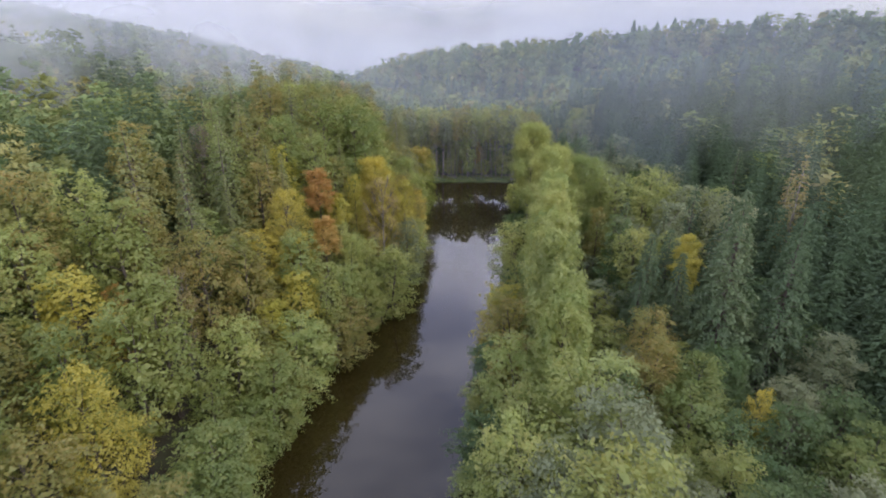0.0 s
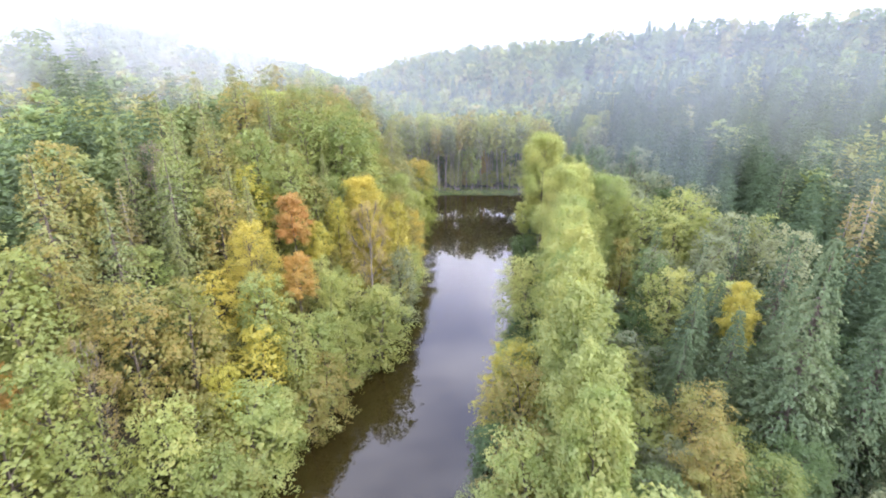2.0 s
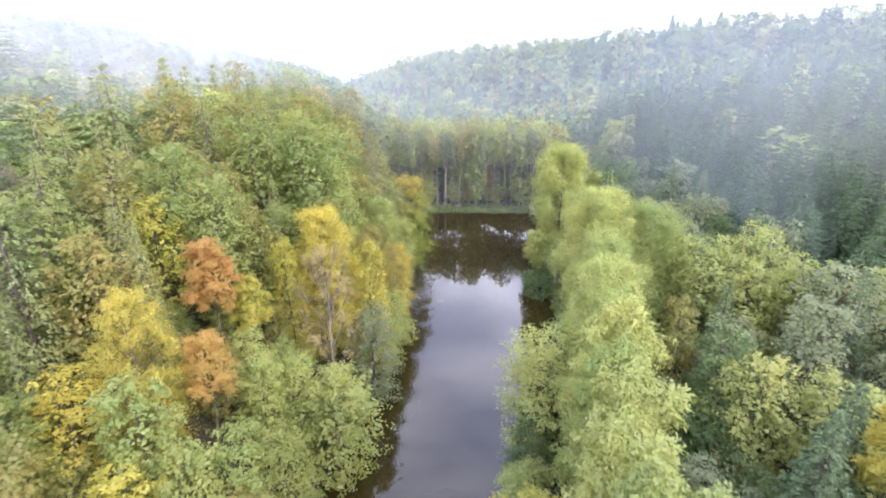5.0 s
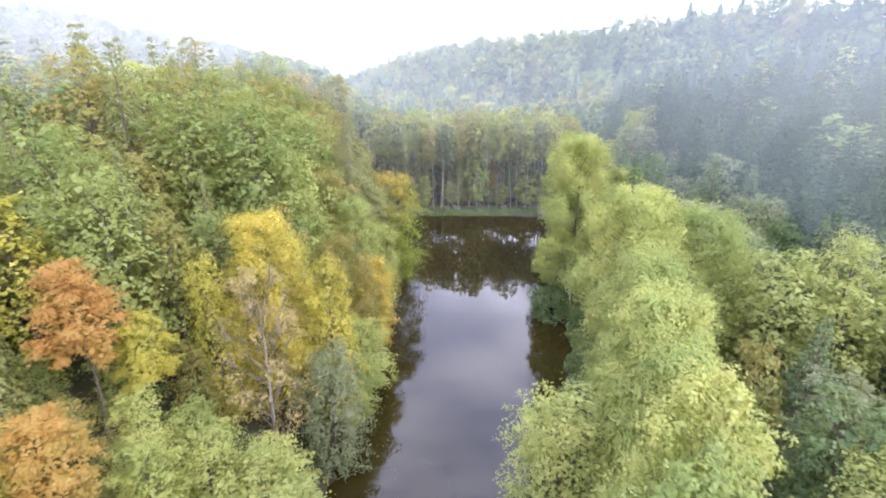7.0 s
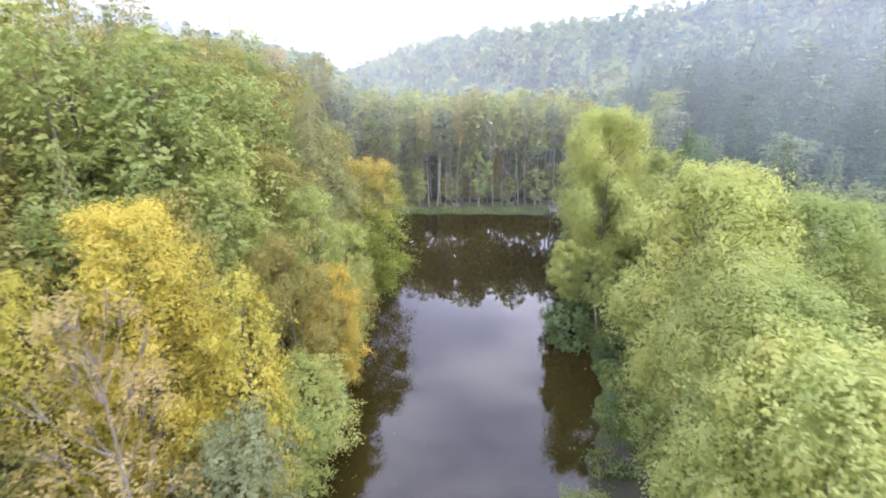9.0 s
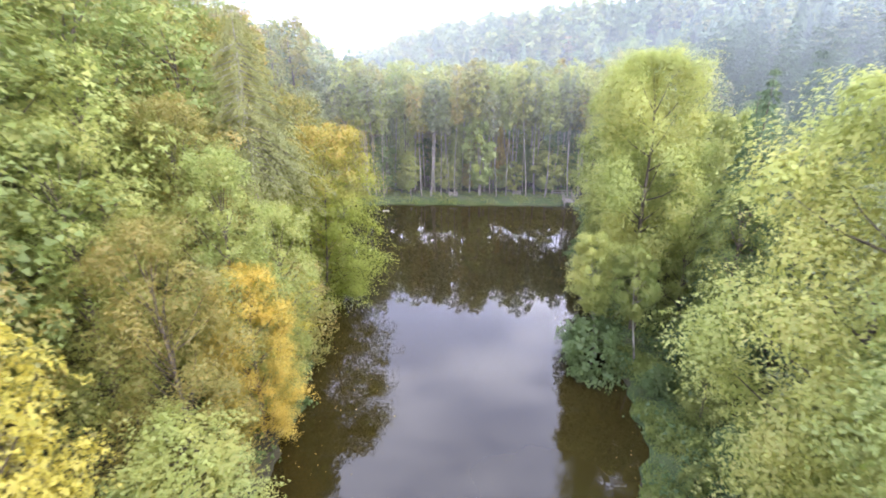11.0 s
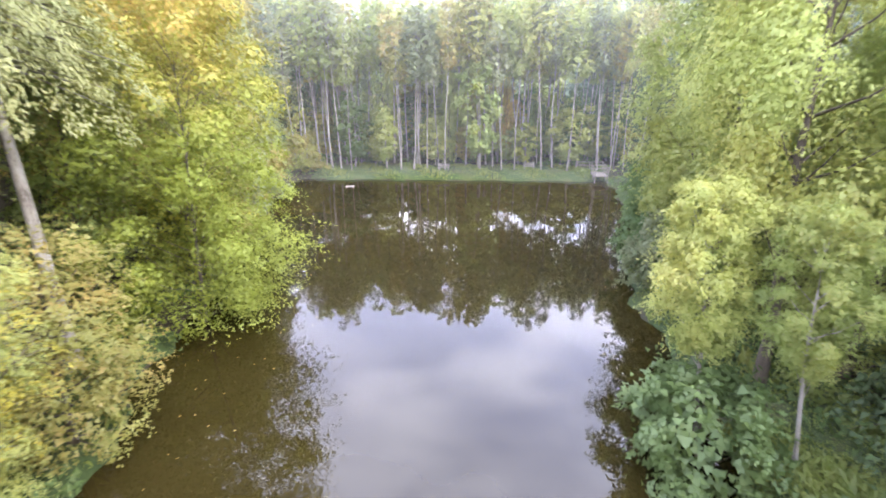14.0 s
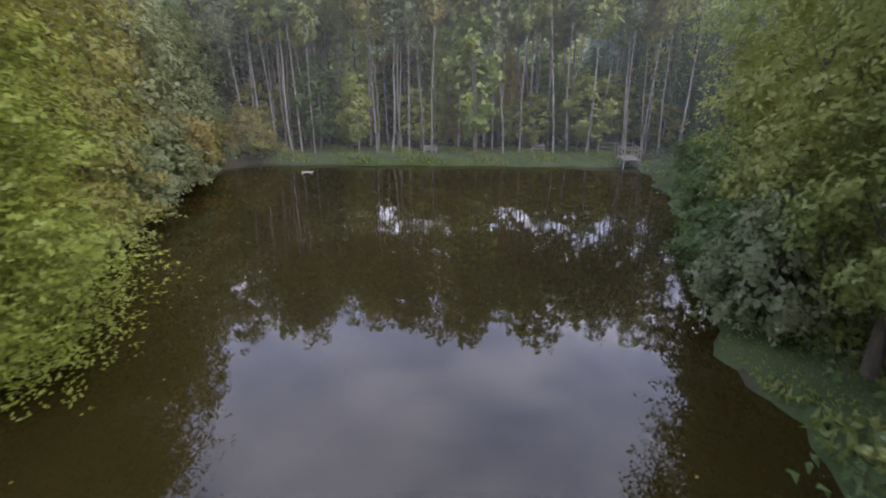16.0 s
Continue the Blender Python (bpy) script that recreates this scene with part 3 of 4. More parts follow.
for k in range(2):
    species(f"poplar{k}", "poplar_tree", "tree", broadleaf_meshes(70 + k, TALL, 4.9 + 0.5 * k, 1.0, 9000, 0.33, 46, 0.28, skirt=0.3, bole_girth=0.8), BARK, LEAVES["pale"])
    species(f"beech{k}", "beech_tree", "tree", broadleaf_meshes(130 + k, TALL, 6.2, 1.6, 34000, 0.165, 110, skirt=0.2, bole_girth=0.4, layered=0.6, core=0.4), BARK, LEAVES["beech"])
    species(f"birch{k}", "birch_tree", "tree", broadleaf_meshes(120 + k, 14.0, 3.4, 5.6, 12000, 0.16, 40, bole_girth=0.75, layered=0.2, core=0.5), PALE_BARK, LEAVES["lime"])
    species(f"fine_poplar{k}", "poplar_tree", "tree", broadleaf_meshes(75 + k, TALL, 5.0, 2.2, 16000, 0.23, 50, 0.25, skirt=0.45, bole_girth=0.8), BARK, LEAVES["pale"])
    species(f"fir{k}", "spruce_tree", "tree", conifer_meshes(140 + k, TALL, 4.2, 0.8, 40, 50, 0.44, 0.36), BARK, LEAVES["fir"])
    species(f"high_fir{k}", "spruce_tree", "tree", conifer_meshes(145 + k, TALL, 4.8, 10.5, 32, 210, 0.17, 0.5), PALE_BARK, LEAVES["fir"])
    species(f"bare{k}", "thinning_tree", "tree", broadleaf_meshes(80 + k, TALL, 4.4, 4.5, 2600, 0.26, 34, 0.3, 1.0, bole_girth=0.7, core=0), TWIG_BARK, LEAVES["tan"])
    species(f"thin{k}", "slender_tree", "tree", broadleaf_meshes(90 + k, TALL, 2.6, 11.5, 800, 0.33, 22, 0.4, 0.35, bole_girth=0.32, core=0.15), PALE_BARK, LEAVES["pale"])
    species(f"larch{k}", "larch_tree", "tree", conifer_meshes(60 + k, TALL, 3.4, 3.0, 26, 9, 0.75, 0.2), PALE_BARK, LEAVES["larch"])
    species(f"bush{k}", "willow_bush", "bush", broadleaf_meshes(100 + k, 5.0, 3.6, 0.2, 1900, 0.33, 34, skirt=0.1), BARK, LEAVES["dark"])
    species(f"young{k}", "young_tree", "tree", broadleaf_meshes(110 + k, 9.0, 2.4, 1.4, 700, 0.40, 20, bole_girth=0.6), PALE_BARK, LEAVES["green"])
NATURAL = {"bush": 5.0, "youn": 9.0, "birc": 14.0}
WORDS = {
    "green": "green-leaved", "dark": "dark green", "olive": "olive green", "lime": "bright lime-green", "pale": "pale green", "yellow": "yellow autumn",
    "gold": "golden yellow autumn", "orange": "orange autumn", "rust": "rusty red-orange autumn", "tan": "half-bare tan", "grey": "grey-green",
    "purple": "nearly bare purplish-brown", "spruce": "dark green needled", "larch": "yellowing needled", "beech": "green and golden turning", "fir": "olive green needled", "misty": "pale olive needled",
}
KINDS = {"back": "broadleaf tree in the dense mixed wood", "mid": "broadleaf tree in the dense mixed wood", "bank": "broadleaf tree at the edge of the wood", "near": "broadleaf tree leaning over the pond bank", "fir": "spruce with dense drooping boughs in the wood", "high": "spruce with a bare pale lower trunk", "spru": "spruce standing tall among the mixed wood", "fine": "poplar with upright limbs on the pond bank", "close_t": "broadleaf tree leaning over the pond bank", "clos": "poplar with broad leafy crown on the pond bank", "popl": "poplar with upright limbs on the pond bank",
         "tuft": "broadleaf tree with a small high crown", "bare": "tree with thin leaves and showing branches", "thin": "slender tall tree with a bare pale trunk", "larc": "larch with a straight trunk in the wood", "beec": "beech with layered boughs hanging over the pond", "birc": "birch with a pale trunk on the grassy bank", "bush": "willow bush hanging over the water",
         "youn": "young tree in the undergrowth"}
chance = random.Random(7)
PLANTED = []
DONE = {}


def plant(key, x, y, top, colour, girth=1.0, lean=0.0):
    """One tree: an empty at its foot with a trunk and a crown."""
    name, category, trunk, crown = SPECIES[key]
    z = float(height(x, y)) 
    k = (top - z) / NATURAL.get(key[:4], TALL)
    sway = 0.5 if key.startswith(("high", "fir", "spruce")) else 2.0
    if (key, colour) not in DONE:
        ob = new(name)
        part("trunk", trunk, ob)
        leaves = part("crown", crown, ob)
        leaves.material_slots[0].link = "OBJECT"
        leaves.material_slots[0].material = LEAVES[colour]
        word = next(v for s, v in KINDS.items() if key.startswith(s))
        tagged(ob, f"{WORDS[colour]} {word}", category, "trees round the pond")
        DONE[key, colour] = ob
    else:
        ob = copy_thing(DONE[key, colour], Matrix())
    ob.matrix_basis = pose(x, y, z, chance.uniform(-sway, sway), lean + chance.uniform(-sway, sway), 0) @ pose(0, 0, 0, 0, 0, chance.uniform(0, 360)) @ Matrix.Diagonal((k * girth, k * girth, k, 1))
    PLANTED.append((x, y, 4.2 * k * girth if not key.startswith(("thin", "bush", "young")) else 1.7))
    return ob


# the trees that can be told apart: form, place, height of the top over the water, colour, girth
NAMED = [
    ("bare0", -29.8, 52.4, 22.0, "tan", 0.8), ("close_tree0", -24.0, 75.6, 24.4, "yellow", 0.85), ("tuft0", -18.8, 77.4, 19.6, "orange", 1.1), ("near2", -29.5, 35.0, 20.5, "yellow", 0.8),
    ("larch0", -40.3, 77.8, 29.8, "larch", 0.9), ("bare1", -41.0, 87.0, 32.5, "purple", 0.9), ("tuft0", -21.0, 85.3, 25.6, "rust", 1.05),
    ("beech1", -13.6, 98.0, 24.8, "gold", 0.85), ("near0", -13.5, 104.5, 24.0, "olive", 0.8), ("mid0", -35.4, 50.5, 20.8, "orange", 0.7),
    ("fir0", -26.0, 82.6, 29.0, "fir", 0.7), ("fir1", -31.4, 73.0, 27.5, "fir", 0.7), ("larch1", -30.0, 106.0, 30.5, "larch", 0.9),
    ("tuft0", -18.4, 87.2, 20.8, "gold", 1.0), ("fir1", -21.0, 105.0, 27.5, "fir", 0.75), ("fir0", -25.0, 99.0, 30.5, "fir", 0.8), ("near2", -16.3, 94.0, 22.6, "yellow", 0.5),
    ("bare0", -11.2, 91.3, 22.6, "tan", 0.95), ("near0", -7.6, 98.8, 20.2, "yellow", 0.6), ("near1", -7.0, 95.0, 13.4, "grey", 0.95),
    ("close_tree0", -14.0, 112.5, 23.5, "lime", 0.85), ("near1", -22.0, 126.0, 31.6, "olive", 0.85), ("fir0", -47.0, 136.5, 37.0, "fir", 0.8), ("spruce1", -36.5, 193.5, 37.0, "spruce", 0.8), ("spruce0", -33.0, 197.0, 33.0, "spruce", 0.75),
    ("near2", -17.0, 142.0, 25.3, "olive", 0.85), ("near0", -23.0, 133.0, 31.0, "green", 0.85), ("fir1", -32.0, 130.0, 37.5, "fir", 0.75),
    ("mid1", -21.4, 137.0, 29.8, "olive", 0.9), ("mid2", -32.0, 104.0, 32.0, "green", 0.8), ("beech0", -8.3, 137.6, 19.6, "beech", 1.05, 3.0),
    ("bare0", -7.6, 121.4, 11.4, "gold", 1.15, 12.0), ("close_tree0", -7.0, 116.2, 13.8, "gold", 0.9), ("close_tree1", -8.6, 118.4, 20.6, "lime", 0.8), ("close_tree0", -7.4, 120.4, 16.6, "lime", 0.7, 6.0), ("close_tree1", -8.4, 110.5, 18.5, "olive", 0.85), ("close_tree1", -13.0, 120.8, 23.5, "olive", 0.85),
    ("high_fir0", -11.6, 131.0, 30.0, "misty", 0.9), ("near2", -12.5, 76.0, 11.0, "green", 1.1), ("mid1", -17.5, 69.0, 16.0, "green", 0.9),
    ("near0", -17.0, 163.5, 21.0, "grey", 0.85), ("near1", -13.8, 152.5, 21.0, "olive", 0.85), ("mid1", -23.0, 158.0, 30.5, "olive", 0.9), ("fir1", -29.0, 172.0, 32.0, "fir", 0.75), ("mid2", -24.5, 146.0, 32.5, "green", 0.9), ("fir0", -30.0, 148.0, 36.0, "fir", 0.75),
    ("tuft0", 35.4, 68.8, 19.6, "gold", 0.8), ("near0", -15.6, 80.4, 15.5, "lime", 0.8), ("near0", -22.6, 89.0, 17.0, "lime", 0.9), ("near1", -17.6, 91.4, 15.5, "olive", 0.9), ("near2", -15.4, 87.2, 13.5, "lime", 0.95), ("near1", -25.0, 85.0, 18.5, "green", 0.8), ("near1", -17.2, 84.0, 16.5, "lime", 0.8), ("near2", -20.8, 81.6, 17.5, "olive", 0.8), ("fir0", 35.0, 57.5, 29.7, "spruce", 0.95), ("fir1", 41.8, 57.0, 27.5, "spruce", 0.95), ("fir1", 29.2, 67.5, 20.5, "spruce", 1.1), ("fir0", 31.6, 63.5, 19.5, "spruce", 1.05), ("fir1", 26.6, 63.5, 17.0, "spruce", 1.1), ("fir0", 33.5, 71.5, 20.0, "spruce", 1.1), ("fir1", 38.5, 66.0, 21.0, "spruce", 1.0),
    ("near1", 25.2, 56.6, 14.6, "olive", 1.05), ("near0", 23.6, 50.0, 14.4, "olive", 1.0), ("near2", 28.8, 48.4, 13.2, "green", 1.1), ("near0", 21.4, 44.6, 9.4, "grey", 1.3), ("mid1", 33.6, 45.2, 11.2, "gold", 0.75), ("near1", 38.2, 46.6, 11.0, "grey", 1.3), ("near2", 33.0, 52.0, 12.0, "dark", 1.2), ("near0", 45.0, 51.0, 14.0, "grey", 1.2),
    ("spruce1", 52.0, 84.3, 22.0, "spruce", 1.0), ("larch0", 63.8, 93.5, 24.0, "larch", 0.9),
    ("mid2", 41.0, 101.0, 22.6, "pale", 0.8), ("mid1", 49.6, 91.0, 20.8, "pale", 0.8), ("larch1", 61.8, 87.3, 28.0, "larch", 0.9), ("spruce1", 60.6, 106.0, 26.0, "spruce", 0.9),
    ("spruce0", 35.0, 107.4, 20.2, "spruce", 0.8), ("spruce2", 54.0, 155.0, 20.6, "spruce", 0.9), ("fir1", 48.2, 132.4, 22.4, "spruce", 1.1), ("near2", 32.8, 104.0, 19.8, "pale", 0.7),
    ("mid0", 28.3, 89.5, 17.5, "olive", 0.7), ("near0", 46.5, 184.5, 24.3, "pale", 0.95), ("near1", 55.7, 203.0, 23.6, "pale", 0.95), ("bare0", 40.0, 118.0, 16.0, "purple", 0.9),
    ("poplar1", 13.0, 51.5, 22.4, "pale", 0.7), ("poplar0", 14.4, 62.5, 23.0, "pale", 0.7), ("poplar1", 16.2, 71.5, 22.6, "lime", 0.7), ("fine_poplar0", 18.2, 81.0, 22.6, "lime", 0.75), ("fine_poplar1", 19.8, 90.0, 22.2, "lime", 0.8), ("fine_poplar0", 21.3, 100.0, 22.6, "lime", 0.8),
    ("poplar0", 12.6, 45.5, 21.8, "lime", 0.75), ("poplar1", 13.6, 58.0, 24.2, "pale", 0.72), ("poplar0", 15.0, 67.0, 23.5, "pale", 0.75), ("fine_poplar1", 17.2, 76.0, 24.0, "lime", 0.75),
    ("fine_poplar0", 19.0, 85.5, 23.6, "lime", 0.8), ("close_poplar0", 20.4, 94.0, 23.0, "lime", 0.95), ("close_poplar0", 22.0, 105.6, 25.6, "lime", 0.95), ("close_poplar0", 28.0, 104.0, 24.0, "lime", 0.95),
    ("close_poplar0", 23.2, 132.4, 26.2, "lime", 0.92), ("fine_poplar0", 23.6, 140.0, 24.4, "pale", 0.8), ("fine_poplar1", 23.8, 147.5, 24.8, "pale", 0.9), ("poplar1", 30.0, 136.0, 21.0, "pale", 0.85), ("poplar0", 28.0, 154.0, 23.0, "pale", 0.8),
    ("bush1", 22.6, 122.5, 3.0, "dark", 0.8), ("young0", 25.6, 121.0, 8.0, "dark", 1.4), ("bush0", 25.5, 114.5, 4.2, "dark", 0.8), ("bush1", 21.6, 112.5, 2.6, "green", 0.7), ("birch0", 19.2, 129.0, 12.0, "lime", 0.85, -6.0), ("bush1", -15.0, 157.0, 5.5, "grey", 1.1), ("bush0", -18.0, 166.0, 6.5, "tan", 1.1), ("bush0", -12.0, 148.5, 5.0, "olive", 1.0), ("bush1", -16.2, 162.0, 6.0, "grey", 1.0), ("bush0", -18.5, 172.5, 5.0, "olive", 1.0), ("bush1", -16.0, 179.0, 5.5, "olive", 1.0),
    ("near0", -18.5, 172.0, 16.0, "grey", 0.9), ("near2", -20.0, 163.0, 20.0, "olive", 0.8), ("near0", -14.5, 149.0, 17.0, "olive", 0.9),
    ("fir1", 29.5, 128.5, 25.0, "spruce", 0.8), ("close_tree1", 27.6, 133.0, 19.0, "lime", 0.8), ("close_tree0", 27.5, 125.0, 16.8, "green", 0.75), ("birch1", 21.8, 126.6, 11.5, "lime", 0.75, -6.0), ("close_tree0", 24.4, 118.8, 8.6, "green", 0.9),
    ("bush0", 18.4, 127.2, 4.2, "dark", 0.95), ("bush1", 22.0, 143.6, 6.2, "grey", 0.7), ("bush0", 22.0, 147.0, 5.0, "dark", 0.9), ("bush1", 25.0, 157.0, 5.0, "dark", 0.75), ("bush0", 27.5, 167.0, 5.0, "dark", 0.75),
    ("mid1", -5.5, 186.0, 22.5, "pale", 0.5), ("near0", 4.2, 183.5, 13.5, "lime", 0.42), ("near1", 7.8, 185.5, 14.0, "olive", 0.6), ("near2", 12.6, 187.5, 13.5, "orange", 0.4), ("mid0", -11.0, 184.5, 11.0, "dark", 0.9), ("mid2", 16.5, 185.5, 9.5, "dark", 0.9), ("mid1", 22.0, 185.0, 11.5, "dark", 0.9), ("mid1", 0.0, 186.5, 8.0, "dark", 0.9), ("mid2", -9.6, 190.0, 20.0, "grey", 0.5), ("mid0", -2.0, 200.0, 19.5, "grey", 0.7), ("mid2", 2.0, 203.0, 19.0, "pale", 0.7), ("spruce0", 27.2, 190.0, 20.0, "spruce", 0.8), ("spruce1", 30.0, 186.0, 18.0, "spruce", 0.8), ("spruce2", -22.5, 201.0, 26.0, "spruce", 0.8), ("spruce0", -19.0, 203.0, 29.0, "spruce", 0.8), ("bare1", -15.6, 187.0, 21.0, "purple", 0.6), ("bare0", -13.0, 189.5, 22.0, "purple", 0.6), ("young0", 8.8, 180.5, 15.0, "lime", 0.9), ("young1", -4.0, 180.0, 9.0, "lime", 1.1),
]
for key, x, y, top, colour, girth, *lean in NAMED:
    plant(key, x, y, top, colour, girth, *lean)

# the low trees that hang over the water along both shores
for k, y in enumerate(np.arange(26, 176, 4.0)):
    x = float(along(LEFT_SHORE, y)) - (0.2 if y < 84 else 1.4) + 0.3 + chance.uniform(-0.6, 0.6)
    if all((x - a) ** 2 + (y - b) ** 2 > 8 for a, b, _ in PLANTED) and not 126 < y < 142:
        plant(f"near{k % 3}" if 84 < y < 150 else f"bank{k % 3}", x, y, chance.uniform(8.5, 13), chance.choice(["green", "olive", "lime", "green"] if y < 100 else ["lime", "yellow", "lime", "olive"]), chance.uniform(1.2, 1.5), 7)
for k, y in enumerate(np.arange(30, 100, 6.5)):
    x = float(along(RIGHT_SHORE, y)) + 1.4 + chance.uniform(-0.5, 0.5)
    plant(f"bank{k % 3}", x, y, chance.uniform(6.5, 10), chance.choice(["green", "dark", "green"]), chance.uniform(1.2, 1.5), -6)

# the slender stand behind the grassy end of the pond, and the young trees under it
for k in range(118):
    for _ in range(40):
        x, y = chance.uniform(-17, 30), 179.8 + 19 * chance.random() ** 1.2
        if all((x - a) ** 2 + (y - b) ** 2 > 1.8 for a, b, _ in PLANTED):
            break
    plant(f"thin{k % 2}", x, y, chance.uniform(19.5, 24.5), chance.choice(["pale", "olive", "pale", "lime", "grey"]), chance.uniform(0.75, 1.2), chance.uniform(-4, 4))
for k in range(44):
    for _ in range(40):
        x, y = chance.uniform(-17, 30), chance.uniform(181.5, 194)
        if all((x - a) ** 2 + (y - b) ** 2 > 2.5 for a, b, _ in PLANTED):
            break
    plant(f"young{k % 2}", x, y, chance.uniform(5, 10.5), chance.choice(["green", "dark", "green", "dark", "pale", "olive"]), chance.uniform(1.1, 1.7))

for k in range(16):
    plant(f"young{k % 2}", -6 + 1.75 * k + chance.uniform(-0.6, 0.6), chance.uniform(197, 206), chance.uniform(8, 14), chance.choice(["green", "dark", "pale", "olive"]), chance.uniform(1.2, 1.6))
for k in range(14):
    y = 157 + 1.9 * k
    plant(f"bush{k % 2}", float(along(LEFT_SHORE, min(y, 170))) - chance.uniform(2.5, 7), y, chance.uniform(3.5, 6), ["grey", "olive", "grey", "tan", "dark"][k % 5], chance.uniform(0.8, 1.1))

# the mixed wood along both banks
MIX_LEFT = ["green"] * 5 + ["olive"] * 7 + ["lime"] * 4 + ["yellow"]
MIX_NEAR = ["green"] * 3 + ["olive"] * 5 + ["lime"] * 4 + ["yellow"]
MIX_UPHILL = ["green"] * 5 + ["olive"] * 6 + ["pale", "purple", "tan", "lime", "lime"]
MIX_RIGHT = ["pale", "grey", "grey", "green", "dark", "grey"]
GLADES = [(-29.0, 73.0, 5.0), (22.5, 70.0, 5.0), (24.5, 78.0, 5.0), (26.5, 86.0, 4.0), (-18.0, 81.5, 6.0), (-26.0, 68.0, 5.0), (-34.0, 68.0, 4.0)]
MIX_LOW = ["dark", "green", "grey", "dark"]
for k in range(9000):
    x, y = chance.uniform(-44, 48), chance.uniform(8, 196)
    gap = float(shore_gap(x, y))
    if gap < 1.0 or (174 < y < 191 and -26 < x < 27) or (14 < x < (18.5 + 0.13 * (y - 45) if y < 86 else 31) and 40 < y < 175) or (28 < x < 48 and 157 < y < 168) or (18 < x < 34 and 155 < y < 178):
        continue
    if abs(x) > 24 + 0.95 * y or (y > 178 and -16 < x < 28):
        continue
    need = 2.2 if gap < 5 else 2.6
    if any((x - a) ** 2 + (y - b) ** 2 < (need + r * 0.5) ** 2 for a, b, r in PLANTED):
        continue
    z = float(height(x, y))
    low = (x > 18 and y < 76) or any((x - a) ** 2 + (y - b) ** 2 < r * r for a, b, r in GLADES)
    dark_wood = 0.0 if low else 0.12 + (0.14 if y < 150 else 0.5) * (x > 30) + 0.3 * (x > 50) + 0.40 * (x < -26 and y > 62)
    rise = 3.5 if x < -16 and y > 105 else 0.0
    if gap < 6 and y < 176:
        plant(f"near{k % 3}" if 84 < y < 150 and x < 30 else f"bank{k % 3}", x, y, z + chance.uniform(9, 16), chance.choice(["green", "olive", "lime", "lime", "yellow"]), chance.uniform(0.9, 1.25), 6 if x < 0 else -6)
    elif chance.random() < dark_wood:
        plant(f"spruce{k % 3}", x, y, z + chance.uniform(17, 23) + rise, "fir" if x < 0 else "spruce", chance.uniform(0.85, 1.05))
    elif low:
        plant(f"bank{k % 3}", x, y, z + chance.uniform(7, 11), chance.choice(MIX_LOW if x > 0 else MIX_NEAR), chance.uniform(1.2, 1.6))
    else:
        mix = ["pale", "grey", "green", "olive"] if y > 188 else MIX_RIGHT if x > 0 else MIX_NEAR if y < 58 else MIX_LEFT if x > -32 else MIX_UPHILL
        plant(f"mid{k % 3}" if y < 165 else f"back{k % 3}", x, y, z + chance.uniform(15.5, 21) + rise, chance.choice(mix), chance.uniform(0.85, 1.15))


# ---- the wooded hills ----
def far_forms(leaves, size):
    forms = []
    for k in range(4):
        _, crown = broadleaf_meshes(200 + k, 18, 4.6, 1.5, leaves, size, 18 + leaves // 40, core=0.35)
        forms.append(crown)
    rng = np.random.default_rng(210)
    for k in range(3):
        verts, faces = [], []
        tiers = 13
        for t in range(tiers):
            f = t / tiers
            z, r = 1.5 + 17.5 * f, 3.8 * (1 - f) ** 0.75 + 0.3
            for j in range(5):
                a = 6.283 * (j + rng.uniform(-0.3, 0.3)) / 5 + t * 1.3
                w, far = 0.75, r * rng.uniform(0.75, 1.25)
                n = len(verts)
                rise = 22.5 * 0.09 * (1 - 0.3 * f)
                verts += [(0, 0, z + rise), (far * 0.8 * math.cos(a - w), far * 0.8 * math.sin(a - w), z + 0.2), (far * math.cos(a), far * math.sin(a), z - 0.9), (far * 0.8 * math.cos(a + w), far * 0.8 * math.sin(a + w), z + 0.2)]
                faces += [(n, n + 1, n + 2), (n, n + 2, n + 3)]
        forms.append((np.array(verts), np.array(faces)))
    if leaves > 100:
        for k in range(3):
            _, (v, f) = conifer_meshes(220 + k, 22.0, 3.8, 1.5, 24, 6, 0.90, 0.3)
            forms[4 + k] = (v, np.concatenate([f[:, [0, 1, 2]], f[:, [0, 2, 3]]]))
    return forms


